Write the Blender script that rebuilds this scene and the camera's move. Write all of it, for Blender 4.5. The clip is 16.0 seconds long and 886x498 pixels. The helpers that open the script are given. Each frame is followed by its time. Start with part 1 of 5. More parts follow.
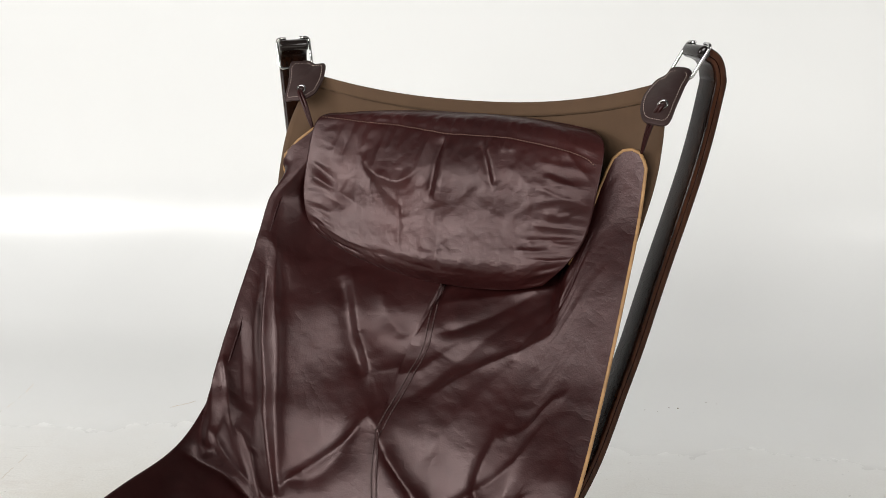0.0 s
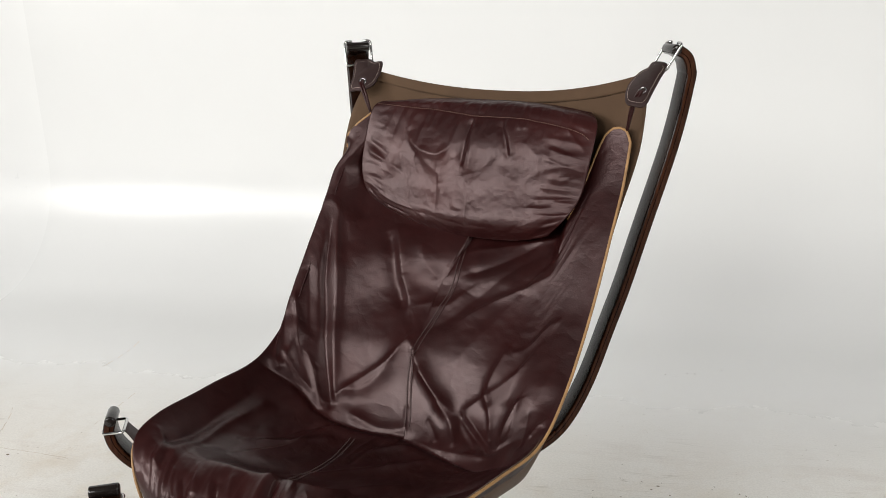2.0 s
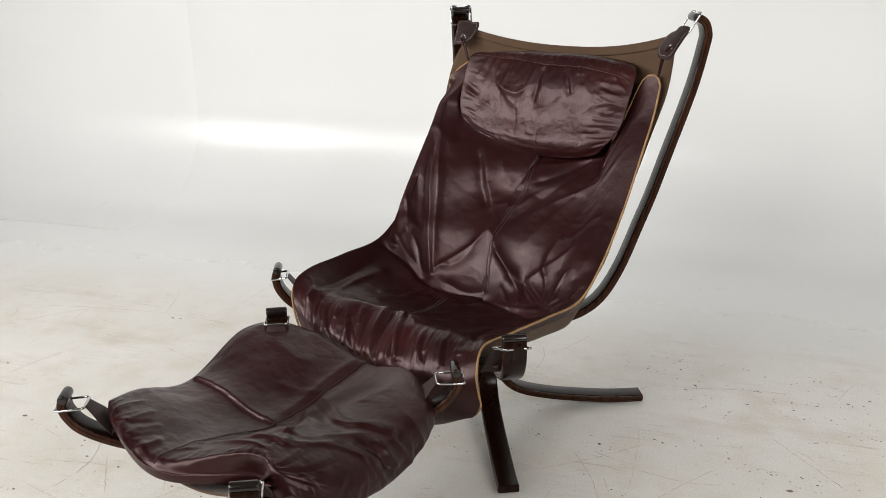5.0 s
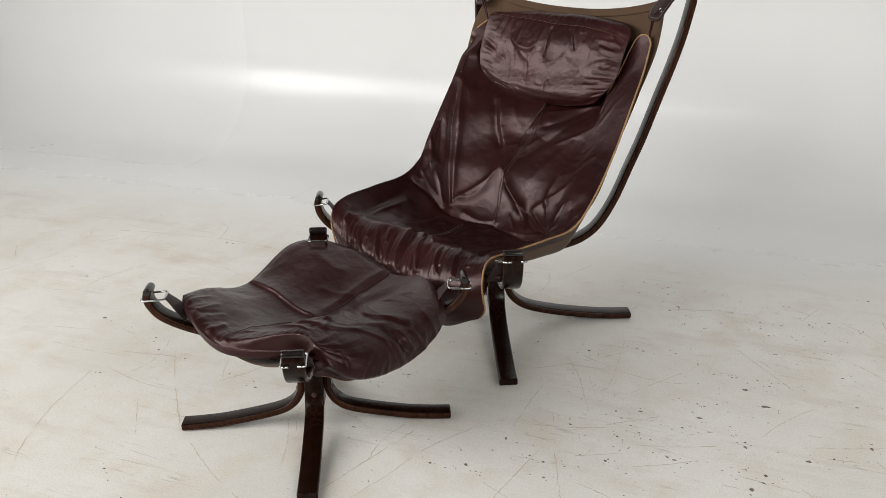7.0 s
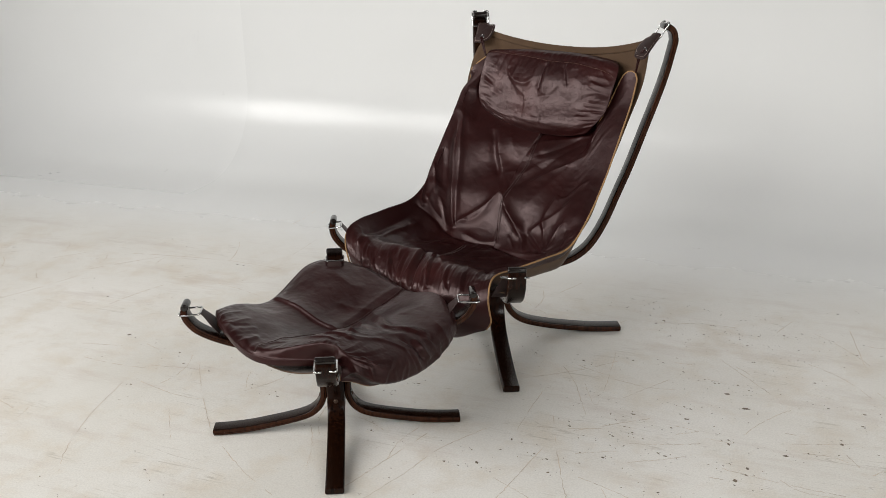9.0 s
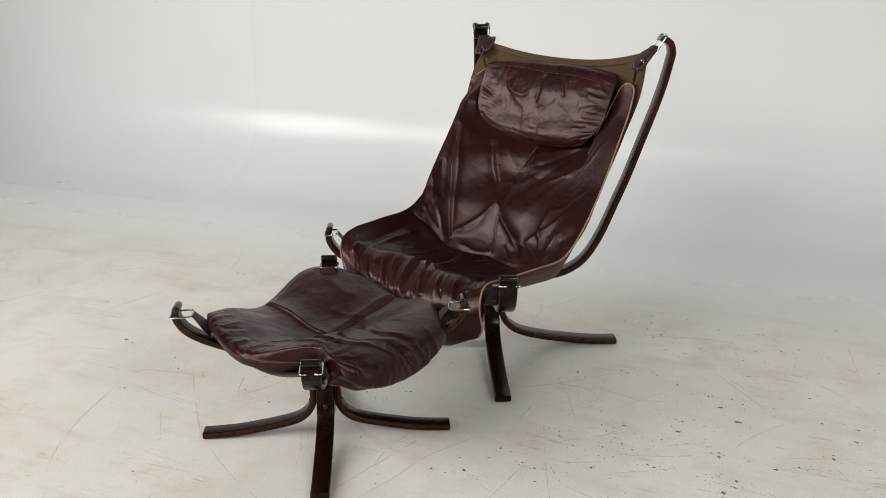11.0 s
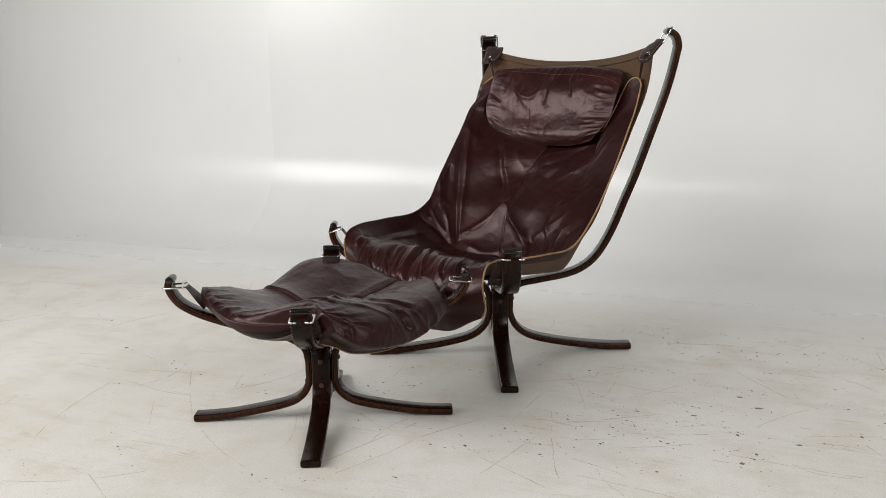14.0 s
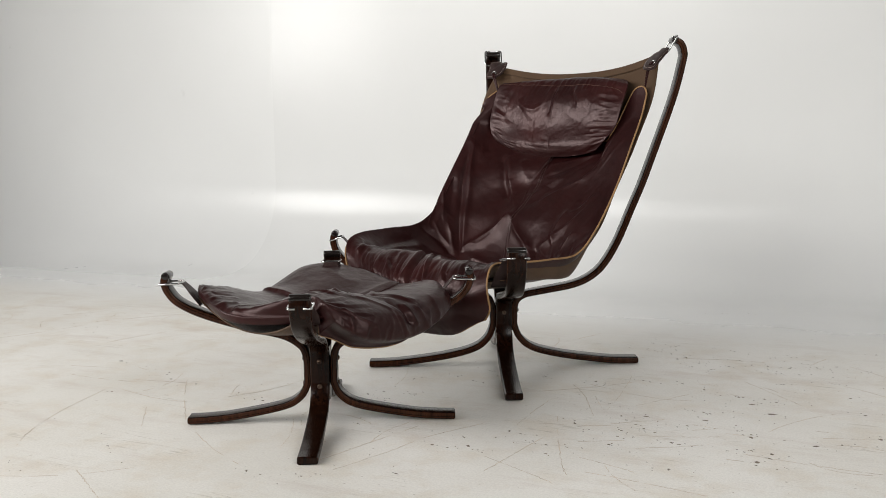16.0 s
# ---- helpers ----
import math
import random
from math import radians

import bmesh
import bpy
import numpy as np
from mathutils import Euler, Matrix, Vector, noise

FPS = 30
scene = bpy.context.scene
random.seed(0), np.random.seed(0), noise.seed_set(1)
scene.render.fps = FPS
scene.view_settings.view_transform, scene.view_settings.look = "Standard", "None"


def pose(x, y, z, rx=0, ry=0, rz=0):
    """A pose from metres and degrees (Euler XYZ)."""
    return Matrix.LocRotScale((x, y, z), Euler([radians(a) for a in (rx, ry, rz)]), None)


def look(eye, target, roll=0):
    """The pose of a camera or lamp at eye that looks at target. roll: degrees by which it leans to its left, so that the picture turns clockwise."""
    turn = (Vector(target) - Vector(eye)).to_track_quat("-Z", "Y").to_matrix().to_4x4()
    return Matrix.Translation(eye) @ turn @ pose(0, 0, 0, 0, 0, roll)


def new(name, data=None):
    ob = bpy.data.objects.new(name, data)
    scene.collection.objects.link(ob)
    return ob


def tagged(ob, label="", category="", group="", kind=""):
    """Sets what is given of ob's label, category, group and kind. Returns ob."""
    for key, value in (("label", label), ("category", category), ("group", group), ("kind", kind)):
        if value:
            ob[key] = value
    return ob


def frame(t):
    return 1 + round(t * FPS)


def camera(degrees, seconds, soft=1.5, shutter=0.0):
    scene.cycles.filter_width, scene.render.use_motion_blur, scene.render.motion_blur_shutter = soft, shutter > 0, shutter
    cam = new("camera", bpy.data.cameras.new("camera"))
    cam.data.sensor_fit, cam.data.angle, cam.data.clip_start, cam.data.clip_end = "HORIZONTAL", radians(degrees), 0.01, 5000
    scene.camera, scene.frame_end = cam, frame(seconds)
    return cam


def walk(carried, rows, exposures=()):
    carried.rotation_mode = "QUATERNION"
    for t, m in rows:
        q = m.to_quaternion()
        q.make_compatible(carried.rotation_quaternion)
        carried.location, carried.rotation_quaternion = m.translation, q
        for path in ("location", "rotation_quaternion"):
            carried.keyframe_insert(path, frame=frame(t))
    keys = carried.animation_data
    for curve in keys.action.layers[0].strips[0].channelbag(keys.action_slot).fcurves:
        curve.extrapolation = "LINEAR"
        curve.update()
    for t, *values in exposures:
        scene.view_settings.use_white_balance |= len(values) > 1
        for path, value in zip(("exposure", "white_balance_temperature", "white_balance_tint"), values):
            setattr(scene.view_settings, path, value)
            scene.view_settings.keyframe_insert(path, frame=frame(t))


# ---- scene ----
cam = camera(49.6, 16.0, soft=0.6)
PATH = [
    (0, (0.717, -1.024, 1.177), (-0.237, 0.624, 0.566), -2.2),
    (0.5, (0.779, -1.087, 1.176), (-0.216, 0.541, 0.577), -2.3),
    (1, (0.844, -1.16, 1.168), (-0.187, 0.451, 0.586), -2.2),
    (1.5, (0.924, -1.231, 1.169), (-0.152, 0.354, 0.594), -2.5),
    (2, (1.01, -1.306, 1.172), (-0.099, 0.26, 0.607), -2.5),
    (2.5, (1.056, -1.377, 1.171), (-0.076, 0.176, 0.615), -2.5),
    (3, (1.13, -1.472, 1.183), (-0.023, 0.062, 0.619), -2.6),
    (3.5, (1.216, -1.597, 1.186), (0.051, -0.075, 0.616), -2.5),
    (4, (1.285, -1.709, 1.185), (0.101, -0.205, 0.606), -2.3),
    (4.5, (1.353, -1.782, 1.196), (0.141, -0.308, 0.6), -2.0),
    (5, (1.435, -1.837, 1.215), (0.189, -0.401, 0.595), -1.7),
    (5.2, (1.483, -1.86, 1.213), (0.219, -0.443, 0.584), -1.6),
    (7.3, (1.772, -2.166, 1.306), (0.49, -0.808, 0.591), -1.3),
    (7.5, (1.781, -2.204, 1.318), (0.505, -0.839, 0.604), -1.3),
    (8, (1.803, -2.279, 1.34), (0.535, -0.896, 0.647), -1.2),
    (8.5, (1.82, -2.318, 1.347), (0.558, -0.92, 0.674), -1.1),
    (9, (1.844, -2.341, 1.355), (0.585, -0.936, 0.693), -1.1),
    (11.3, (1.933, -2.29, 1.302), (0.621, -0.909, 0.691), -0.4),
    (11.5, (1.962, -2.257, 1.282), (0.631, -0.891, 0.679), -0.3),
    (12, (1.967, -2.255, 1.225), (0.618, -0.894, 0.654), -0.3),
    (12.5, (1.965, -2.263, 1.143), (0.604, -0.894, 0.618), -0.5),
    (13, (1.966, -2.265, 1.061), (0.598, -0.885, 0.588), -0.8),
    (13.5, (1.973, -2.275, 0.988), (0.599, -0.884, 0.564), -1.1),
    (14, (1.978, -2.28, 0.912), (0.597, -0.882, 0.54), -1.1),
    (14.5, (1.979, -2.277, 0.846), (0.592, -0.875, 0.516), -1.1),
    (15, (1.975, -2.272, 0.8), (0.585, -0.864, 0.507), -1.0),
    (15.5, (1.971, -2.27, 0.764), (0.577, -0.86, 0.499), -0.8),
    (16, (1.952, -2.263, 0.736), (0.556, -0.852, 0.494), -0.8),
]
EXPOSURES = [(0, -0.66), (1.5, -0.69), (3.5, -0.71), (5, -0.77), (7.5, -0.97), (9, -1.01), (12, -1.02), (14, -1.01), (16, -0.99)]
walk(cam, [(t, look(eye, target, roll)) for t, eye, target, roll in PATH], EXPOSURES)

# ---- light ----
WALL_TURN = 20.3
world = bpy.data.worlds.new("studio_dark")
scene.world = world
world.use_nodes = True
world.node_tree.nodes["Background"].inputs[0].default_value = (0.9, 0.95, 1.0, 1)
world.node_tree.nodes["Background"].inputs[1].default_value = 0.05
scene.view_settings.exposure = 0.0


def softbox(name, eye, target, sx, sy, watts, colour=(1, 0.985, 0.96), spread=180):
    data = bpy.data.lights.new(name, "AREA")
    data.shape, data.size, data.size_y, data.energy, data.color = "RECTANGLE", sx, sy, watts, colour
    data.spread = radians(spread)
    ob = new(name, data)
    ob.matrix_world = look(eye, target)
    return ob


softbox("softbox_front", (-0.4, -4.6, 2.9), (0.2, 0.3, 0.3), 3.6, 2.0, 290)
# unseen fill lamp, added to lift the floor and wall right of the chair
softbox("right_fill", (5.3, -1.9, 3.2), (0.5, 0.2, 0.2), 2.6, 1.7, 225)
softbox("softbox_stand", (-3.35, -4.41, 2.35), (0.0, 0.0, 0.6), 1.7, 2.0, 135, spread=115)

# ---- materials ----


def material(name):
    m = bpy.data.materials.new(name)
    m.use_nodes = True
    return m, m.node_tree.nodes, m.node_tree.links, m.node_tree.nodes["Principled BSDF"]


def noise_node(nodes, links, coord, scale, detail=4.0, rough=0.55, stretch=None):
    n = nodes.new("ShaderNodeTexNoise")
    n.inputs["Scale"].default_value, n.inputs["Detail"].default_value, n.inputs["Roughness"].default_value = scale, detail, rough
    if stretch:
        mp = nodes.new("ShaderNodeMapping")
        mp.inputs["Scale"].default_value = stretch
        links.new(coord, mp.inputs["Vector"])
        coord = mp.outputs["Vector"]
    links.new(coord, n.inputs["Vector"])
    return n.outputs["Fac"]


def ramp_node(nodes, links, fac, stops):
    r = nodes.new("ShaderNodeValToRGB")
    while len(r.color_ramp.elements) < len(stops):
        r.color_ramp.elements.new(0.5)
    for e, (p, c) in zip(r.color_ramp.elements, stops):
        e.position, e.color = p, (c[0], c[1], c[2], 1) if isinstance(c, tuple) else (c, c, c, 1)
    links.new(fac, r.inputs["Fac"])
    return r.outputs["Color"]


def mix_node(nodes, links, fac, a, b, blend="MIX"):
    m = nodes.new("ShaderNodeMix")
    m.data_type, m.blend_type = "RGBA", blend
    for sock, val in ((m.inputs[0], fac), (m.inputs[6], a), (m.inputs[7], b)):
        if isinstance(val, (int, float)):
            sock.default_value = val
        elif isinstance(val, tuple):
            sock.default_value = (*val, 1)
        else:
            links.new(val, sock)
    return m.outputs[2]


def bump_node(nodes, links, bsdf, parts):
    prev = None
    for height, strength, dist in parts:
        b = nodes.new("ShaderNodeBump")
        b.inputs["Strength"].default_value, b.inputs["Distance"].default_value = strength, dist
        links.new(height, b.inputs["Height"])
        if prev:
            links.new(prev, b.inputs["Normal"])
        prev = b.outputs["Normal"]
    links.new(prev, bsdf.inputs["Normal"])


def leather(name, dark, mid, worn, rough=(0.3, 0.5), grain=0.09, wrinkle=0.085):
    m, N, L, B = material(name)
    co = N.new("ShaderNodeTexCoord").outputs["Object"]
    big = noise_node(N, L, co, 4.5, 5.0, 0.6)
    fine = noise_node(N, L, co, 60.0, 4.0, 0.6)
    base = ramp_node(N, L, big, [(0.3, dark), (0.55, mid), (0.8, worn)])
    base = mix_node(N, L, ramp_node(N, L, fine, [(0.4, 0.0), (0.8, 0.25)]), base, worn)
    L.new(base, B.inputs["Base Color"])
    # soft crumple lines: where two warped noises cross their middle value
    creases = []
    for scale, stretch in ((13.0, (1.0, 1.0, 0.55)), (21.0, (0.6, 1.0, 1.0))):
        n = noise_node(N, L, co, scale, 3.0, 0.5, stretch)
        creases.append(ramp_node(N, L, n, [(0.40, 1.0), (0.485, 0.25), (0.5, 0.0), (0.515, 0.25), (0.60, 1.0)]))
    lines = mix_node(N, L, 1.0, creases[0], creases[1], "MULTIPLY")
    r = N.new("ShaderNodeMapRange")
    r.inputs["To Min"].default_value, r.inputs["To Max"].default_value = rough
    L.new(noise_node(N, L, co, 22.0, 5.0, 0.65), r.inputs["Value"])
    L.new(r.outputs["Result"], B.inputs["Roughness"])
    B.inputs["Specular IOR Level"].default_value = 0.32
    B.inputs["Specular Tint"].default_value = (1.0, 0.77, 0.76, 1)
    v = N.new("ShaderNodeTexVoronoi")
    v.inputs["Scale"].default_value = 420.0
    L.new(co, v.inputs["Vector"])
    crumple = noise_node(N, L, co, 38.0, 3.0, 0.6)
    bump_node(N, L, B, [(lines, wrinkle, 0.0035), (noise_node(N, L, co, 9.0, 3.0, 0.5), 0.08, 0.012), (crumple, 0.06, 0.006), (fine, 0.04, 0.002), (v.outputs["Distance"], grain, 0.0012)])
    return m


def wood(name, a, b):
    m, N, L, B = material(name)
    co = N.new("ShaderNodeTexCoord").outputs["Object"]
    g = noise_node(N, L, co, 9.0, 6.0, 0.6, (14.0, 14.0, 1.2))
    big = noise_node(N, L, co, 7.0, 3.0, 0.5)
    c = ramp_node(N, L, g, [(0.3, a), (0.7, b)])
    c = mix_node(N, L, ramp_node(N, L, big, [(0.35, 0.0), (0.75, 0.55)]), c, a)
    L.new(c, B.inputs["Base Color"])
    r = N.new("ShaderNodeMapRange")
    r.inputs["To Min"].default_value, r.inputs["To Max"].default_value = 0.16, 0.30
    L.new(big, r.inputs["Value"])
    L.new(r.outputs["Result"], B.inputs["Roughness"])
    B.inputs["Coat Weight"].default_value, B.inputs["Coat Roughness"].default_value = 0.0, 0.25
    B.inputs["Specular IOR Level"].default_value = 0.16
    bump_node(N, L, B, [(g, 0.08, 0.002)])
    return m


def canvas_material():
    m, N, L, B = material("khaki_canvas")
    tc = N.new("ShaderNodeTexCoord")
    co = tc.outputs["Object"]
    big = noise_node(N, L, co, 5.0, 5.0, 0.6)
    c = ramp_node(N, L, big, [(0.3, (0.056, 0.027, 0.0105)), (0.75, (0.094, 0.049, 0.021))])
    wa = N.new("ShaderNodeTexWave")
    wa.inputs["Scale"].default_value, wa.inputs["Distortion"].default_value = 260.0, 1.5
    L.new(co, wa.inputs["Vector"])
    c = mix_node(N, L, 0.07, c, wa.outputs["Color"], "MULTIPLY")
    L.new(c, B.inputs["Base Color"])
    B.inputs["Roughness"].default_value = 0.85
    B.inputs["Sheen Weight"].default_value = 0.1
    bump_node(N, L, B, [(noise_node(N, L, co, 30.0, 3.0), 0.12, 0.004), (wa.outputs["Fac"], 0.2, 0.0006)])
    return m


def plain(name, colour, rough, metal=0.0, spread=0.15, scale=40.0):
    m, N, L, B = material(name)
    co = N.new("ShaderNodeTexCoord").outputs["Object"]
    n = noise_node(N, L, co, scale, 4.0, 0.6)
    lo, hi = (tuple(c * k for c in colour) for k in (1 - spread, 1 + spread))
    L.new(ramp_node(N, L, n, [(0.3, lo), (0.7, hi)]), B.inputs["Base Color"])
    B.inputs["Roughness"].default_value, B.inputs["Metallic"].default_value = rough, metal
    bump_node(N, L, B, [(n, 0.06, 0.001)])
    return m


def floor_material():
    m, N, L, B = material("worn_white_floor_paint")
    co = N.new("ShaderNodeTexCoord").outputs["Object"]
    big = noise_node(N, L, co, 1.1, 6.0, 0.62)
    mid = noise_node(N, L, co, 5.5, 6.0, 0.65)
    c = ramp_node(N, L, big, [(0.3, (0.70, 0.675, 0.62)), (0.6, (0.81, 0.79, 0.75))])
    stain = ramp_node(N, L, mid, [(0.48, 0.0), (0.70, 0.65)])
    c = mix_node(N, L, stain, c, (0.67, 0.60, 0.50))
    smear = ramp_node(N, L, noise_node(N, L, co, 3.2, 6.0, 0.7, (0.5, 2.2, 1.0)), [(0.54, 0.0), (0.74, 0.5)])
    c = mix_node(N, L, smear, c, (0.55, 0.47, 0.41))
    wisp = ramp_node(N, L, noise_node(N, L, co, 14.0, 6.0, 0.7), [(0.55, 0.0), (0.8, 0.3)])
    c = mix_node(N, L, wisp, c, (0.60, 0.54, 0.45))
    # long scratches in two directions
    for turn, stretch, strong in ((0.5, (0.55, 9.0, 1), 0.55), (-0.9, (0.7, 8.0, 1), 0.45), (1.9, (0.5, 7.0, 1), 0.4)):
        mp = N.new("ShaderNodeMapping")
        mp.inputs["Rotation"].default_value[2] = turn
        mp.inputs["Scale"].default_value = stretch
        L.new(co, mp.inputs["Vector"])
        n = noise_node(N, L, mp.outputs["Vector"], 3.0, 2.0, 0.5)
        line = ramp_node(N, L, n, [(0.492, 0.0), (0.499, strong), (0.5, strong), (0.507, 0.0)])
        gate = ramp_node(N, L, noise_node(N, L, co, 2.3 + turn, 3.0, 0.6), [(0.55, 0.0), (0.66, 1.0)])
        c = mix_node(N, L, mix_node(N, L, 1.0, line, gate, "MULTIPLY"), c, (0.36, 0.32, 0.25))
    speck = ramp_node(N, L, noise_node(N, L, co, 75.0, 2.0, 0.5), [(0.70, 0.0), (0.735, 0.7)])
    gate = ramp_node(N, L, noise_node(N, L, co, 1.9, 3.0, 0.6), [(0.45, 0.0), (0.6, 1.0)])
    c = mix_node(N, L, mix_node(N, L, 1.0, speck, gate, "MULTIPLY"), c, (0.30, 0.24, 0.18))
    grit = ramp_node(N, L, noise_node(N, L, co, 190.0, 3.0, 0.7), [(0.35, 0.86), (0.62, 1.0)])
    c = mix_node(N, L, 0.8, c, grit, "MULTIPLY")
    # the worn floor fades into the clean cove paint at the back
    sep = N.new("ShaderNodeSeparateXYZ")
    L.new(co, sep.inputs["Vector"])
    wob = N.new("ShaderNodeMath")
    wob.operation = "MULTIPLY_ADD"
    L.new(mid, wob.inputs[0])
    wob.inputs[1].default_value = 0.5
    L.new(sep.outputs["Y"], wob.inputs[2])
    clean = N.new("ShaderNodeMapRange")
    clean.interpolation_type = "SMOOTHSTEP"
    clean.inputs["From Min"].default_value, clean.inputs["From Max"].default_value = -0.75, -0.02
    L.new(wob.outputs["Value"], clean.inputs["Value"])
    clean = clean.outputs["Result"]
    wall = ramp_node(N, L, noise_node(N, L, co, 0.8, 4.0, 0.5), [(0.3, (0.78, 0.785, 0.78)), (0.7, (0.82, 0.825, 0.82))])
    L.new(mix_node(N, L, clean, c, wall), B.inputs["Base Color"])
    r = N.new("ShaderNodeMapRange")
    r.inputs["To Min"].default_value, r.inputs["To Max"].default_value = 0.32, 0.6
    L.new(mid, r.inputs["Value"])
    L.new(mix_node(N, L, clean, r.outputs["Result"], (0.24, 0.24, 0.24)), B.inputs["Roughness"])
    B.inputs["Specular IOR Level"].default_value = 0.4
    bump_node(N, L, B, [(noise_node(N, L, co, 2.2, 3.0, 0.5), 0.06, 0.01)])
    return m


def wall_material(name, rough):
    m, N, L, B = material(name)
    co = N.new("ShaderNodeTexCoord").outputs["Object"]
    big = noise_node(N, L, co, 0.8, 4.0, 0.5)
    L.new(ramp_node(N, L, big, [(0.3, (0.78, 0.785, 0.78)), (0.7, (0.82, 0.825, 0.82))]), B.inputs["Base Color"])
    r = N.new("ShaderNodeMapRange")
    r.inputs["To Min"].default_value, r.inputs["To Max"].default_value = rough - 0.04, rough + 0.04
    L.new(noise_node(N, L, co, 6.0, 5.0, 0.6), r.inputs["Value"])
    L.new(r.outputs["Result"], B.inputs["Roughness"])
    B.inputs["Specular IOR Level"].default_value = 0.4
    bump_node(N, L, B, [(noise_node(N, L, co, 2.2, 3.0, 0.5), 0.06, 0.01), (noise_node(N, L, co, 14.0, 3.0, 0.5), 0.05, 0.003)])
    return m


LEATHER = leather("burgundy_leather", (0.0098, 0.0018, 0.0018), (0.0190, 0.0039, 0.0038), (0.040, 0.0100, 0.0092), (0.30, 0.42))
TAB = leather("dark_brown_leather", (0.018, 0.010, 0.009), (0.027, 0.016, 0.015), (0.045, 0.03, 0.028), (0.4, 0.6))
WOOD = wood("dark_stained_beech", (0.0028, 0.0010, 0.0006), (0.024, 0.0080, 0.0036))
EDGE = wood("brown_laminated_edge", (0.020, 0.0068, 0.0031), (0.064, 0.0215, 0.0092))
CAP = plain("black_tip_lacquer", (0.010, 0.007, 0.006), 0.18)
CANVAS = canvas_material()
CHIP = plain("dark_paint_chip", (0.17, 0.135, 0.10), 0.7, 0.0, 0.5, 30.0)
SCUFF = plain("brown_scuff", (0.57, 0.495, 0.405), 0.6, 0.0, 0.25, 25.0)
CHROME = plain("chrome_wire", (0.52, 0.52, 0.52), 0.13, 1.0, 0.05)
BRASS = plain("dark_bolt_steel", (0.09, 0.06, 0.045), 0.38, 0.8)
PIPING = plain("tan_piping", (0.30, 0.165, 0.065), 0.6, 0.0, 0.2)
THREAD = plain("pale_thread", (0.42, 0.33, 0.29), 0.8)
HEAD_THREAD = plain("brown_thread", (0.11, 0.055, 0.042), 0.8)
SEAM_THREAD = plain("dull_red_thread", (0.038, 0.016, 0.014), 0.7)
FLOOR, WALL, DULL_WALL = floor_material(), wall_material("white_gloss_wall_paint", 0.24), wall_material("white_dull_wall_paint", 0.29)
# tones of the unseen room shell, chosen for how much they bounce
WHITE = plain("white_bounce_paint", (0.5, 0.5, 0.49), 0.7, 0.0, 0.05, 2.0)
CEILING = plain("grey_ceiling_paint", (0.1, 0.1, 0.1), 0.8, 0.0, 0.03, 2.0)
GREY = plain("grey_wall_paint", (0.08, 0.08, 0.08), 0.8, 0.0, 0.05, 2.0)

# ---- mesh helpers ----


def mesh_of(name, verts, faces, mat, smooth=True):
    me = bpy.data.meshes.new(name)
    me.from_pydata([tuple(map(float, v)) for v in verts], [], faces)
    me.materials.append(mat)
    bm = bmesh.new()
    bm.from_mesh(me)
    bmesh.ops.recalc_face_normals(bm, faces=bm.faces)
    bm.to_mesh(me)
    bm.free()
    if smooth:
        me.polygons.foreach_set("use_smooth", [True] * len(me.polygons))
    return me


def part(name, shape, mat, parent, label="", smooth=True):
    ob = new(name, mesh_of(name, shape[0], shape[1], mat, smooth))
    ob.parent = parent
    return tagged(ob, label)


def merge(*shapes):
    verts, faces = [], []
    for v, f in shapes:
        k = len(verts)
        verts += list(v)
        faces += [tuple(i + k for i in q) for q in f]
    return verts, faces


def loft(rings, closed=False, caps=True):
    n, verts = len(rings[0]), [p for r in rings for p in r]
    faces = []
    for i in range(len(rings) - (0 if closed else 1)):
        a, b = i * n, ((i + 1) % len(rings)) * n
        faces += [(a + j, a + (j + 1) % n, b + (j + 1) % n, b + j) for j in range(n)]
    if caps and not closed:
        faces += [tuple(range(n)), tuple(range((len(rings) - 1) * n, len(rings) * n))]
    return verts, faces


def spline(points, per=8, closed=False):
    """Catmull-Rom through the points."""
    P = [np.array(p, float) for p in points]
    n, out = len(P), []
    for i in range(n if closed else n - 1):
        a, b, c, d = (P[(i + k) % n] if closed else P[min(max(i + k, 0), n - 1)] for k in (-1, 0, 1, 2))
        for t in np.arange(per) / per:
            out.append(0.5 * (2 * b + (c - a) * t + (2 * a - 5 * b + 4 * c - d) * t ** 2 + (3 * b - a - 3 * c + d) * t ** 3))
    return out if closed else out + [P[-1]]


def tube(points, radius, sides=8, closed=False):
    P = [np.array(p, float) for p in points]
    n, rings, side = len(P), [], None
    for i, p in enumerate(P):
        t = P[(i + 1) % n] - P[i - 1] if closed else P[min(i + 1, n - 1)] - P[max(i - 1, 0)]
        t /= np.linalg.norm(t) + 1e-12
        if side is None:
            side = np.cross(t, (0.3, 0.2, 0.93))
        side = side - t * side.dot(t)
        side /= np.linalg.norm(side) + 1e-12
        up = np.cross(t, side)
        rings.append([p + radius * (math.cos(a) * side + math.sin(a) * up) for a in np.arange(sides) * 2 * math.pi / sides])
    return loft(rings, closed)


def rounded(w, h, r, k=3):
    """A rounded rectangle's outline, w by h."""
    out = []
    for cx, cy, a0 in ((w / 2 - r, h / 2 - r, 0), (r - w / 2, h / 2 - r, 90), (r - w / 2, r - h / 2, 180), (w / 2 - r, r - h / 2, 270)):
        out += [(cx + r * math.cos(radians(a0 + 90 * j / k)), cy + r * math.sin(radians(a0 + 90 * j / k))) for j in range(k + 1)]
    return out


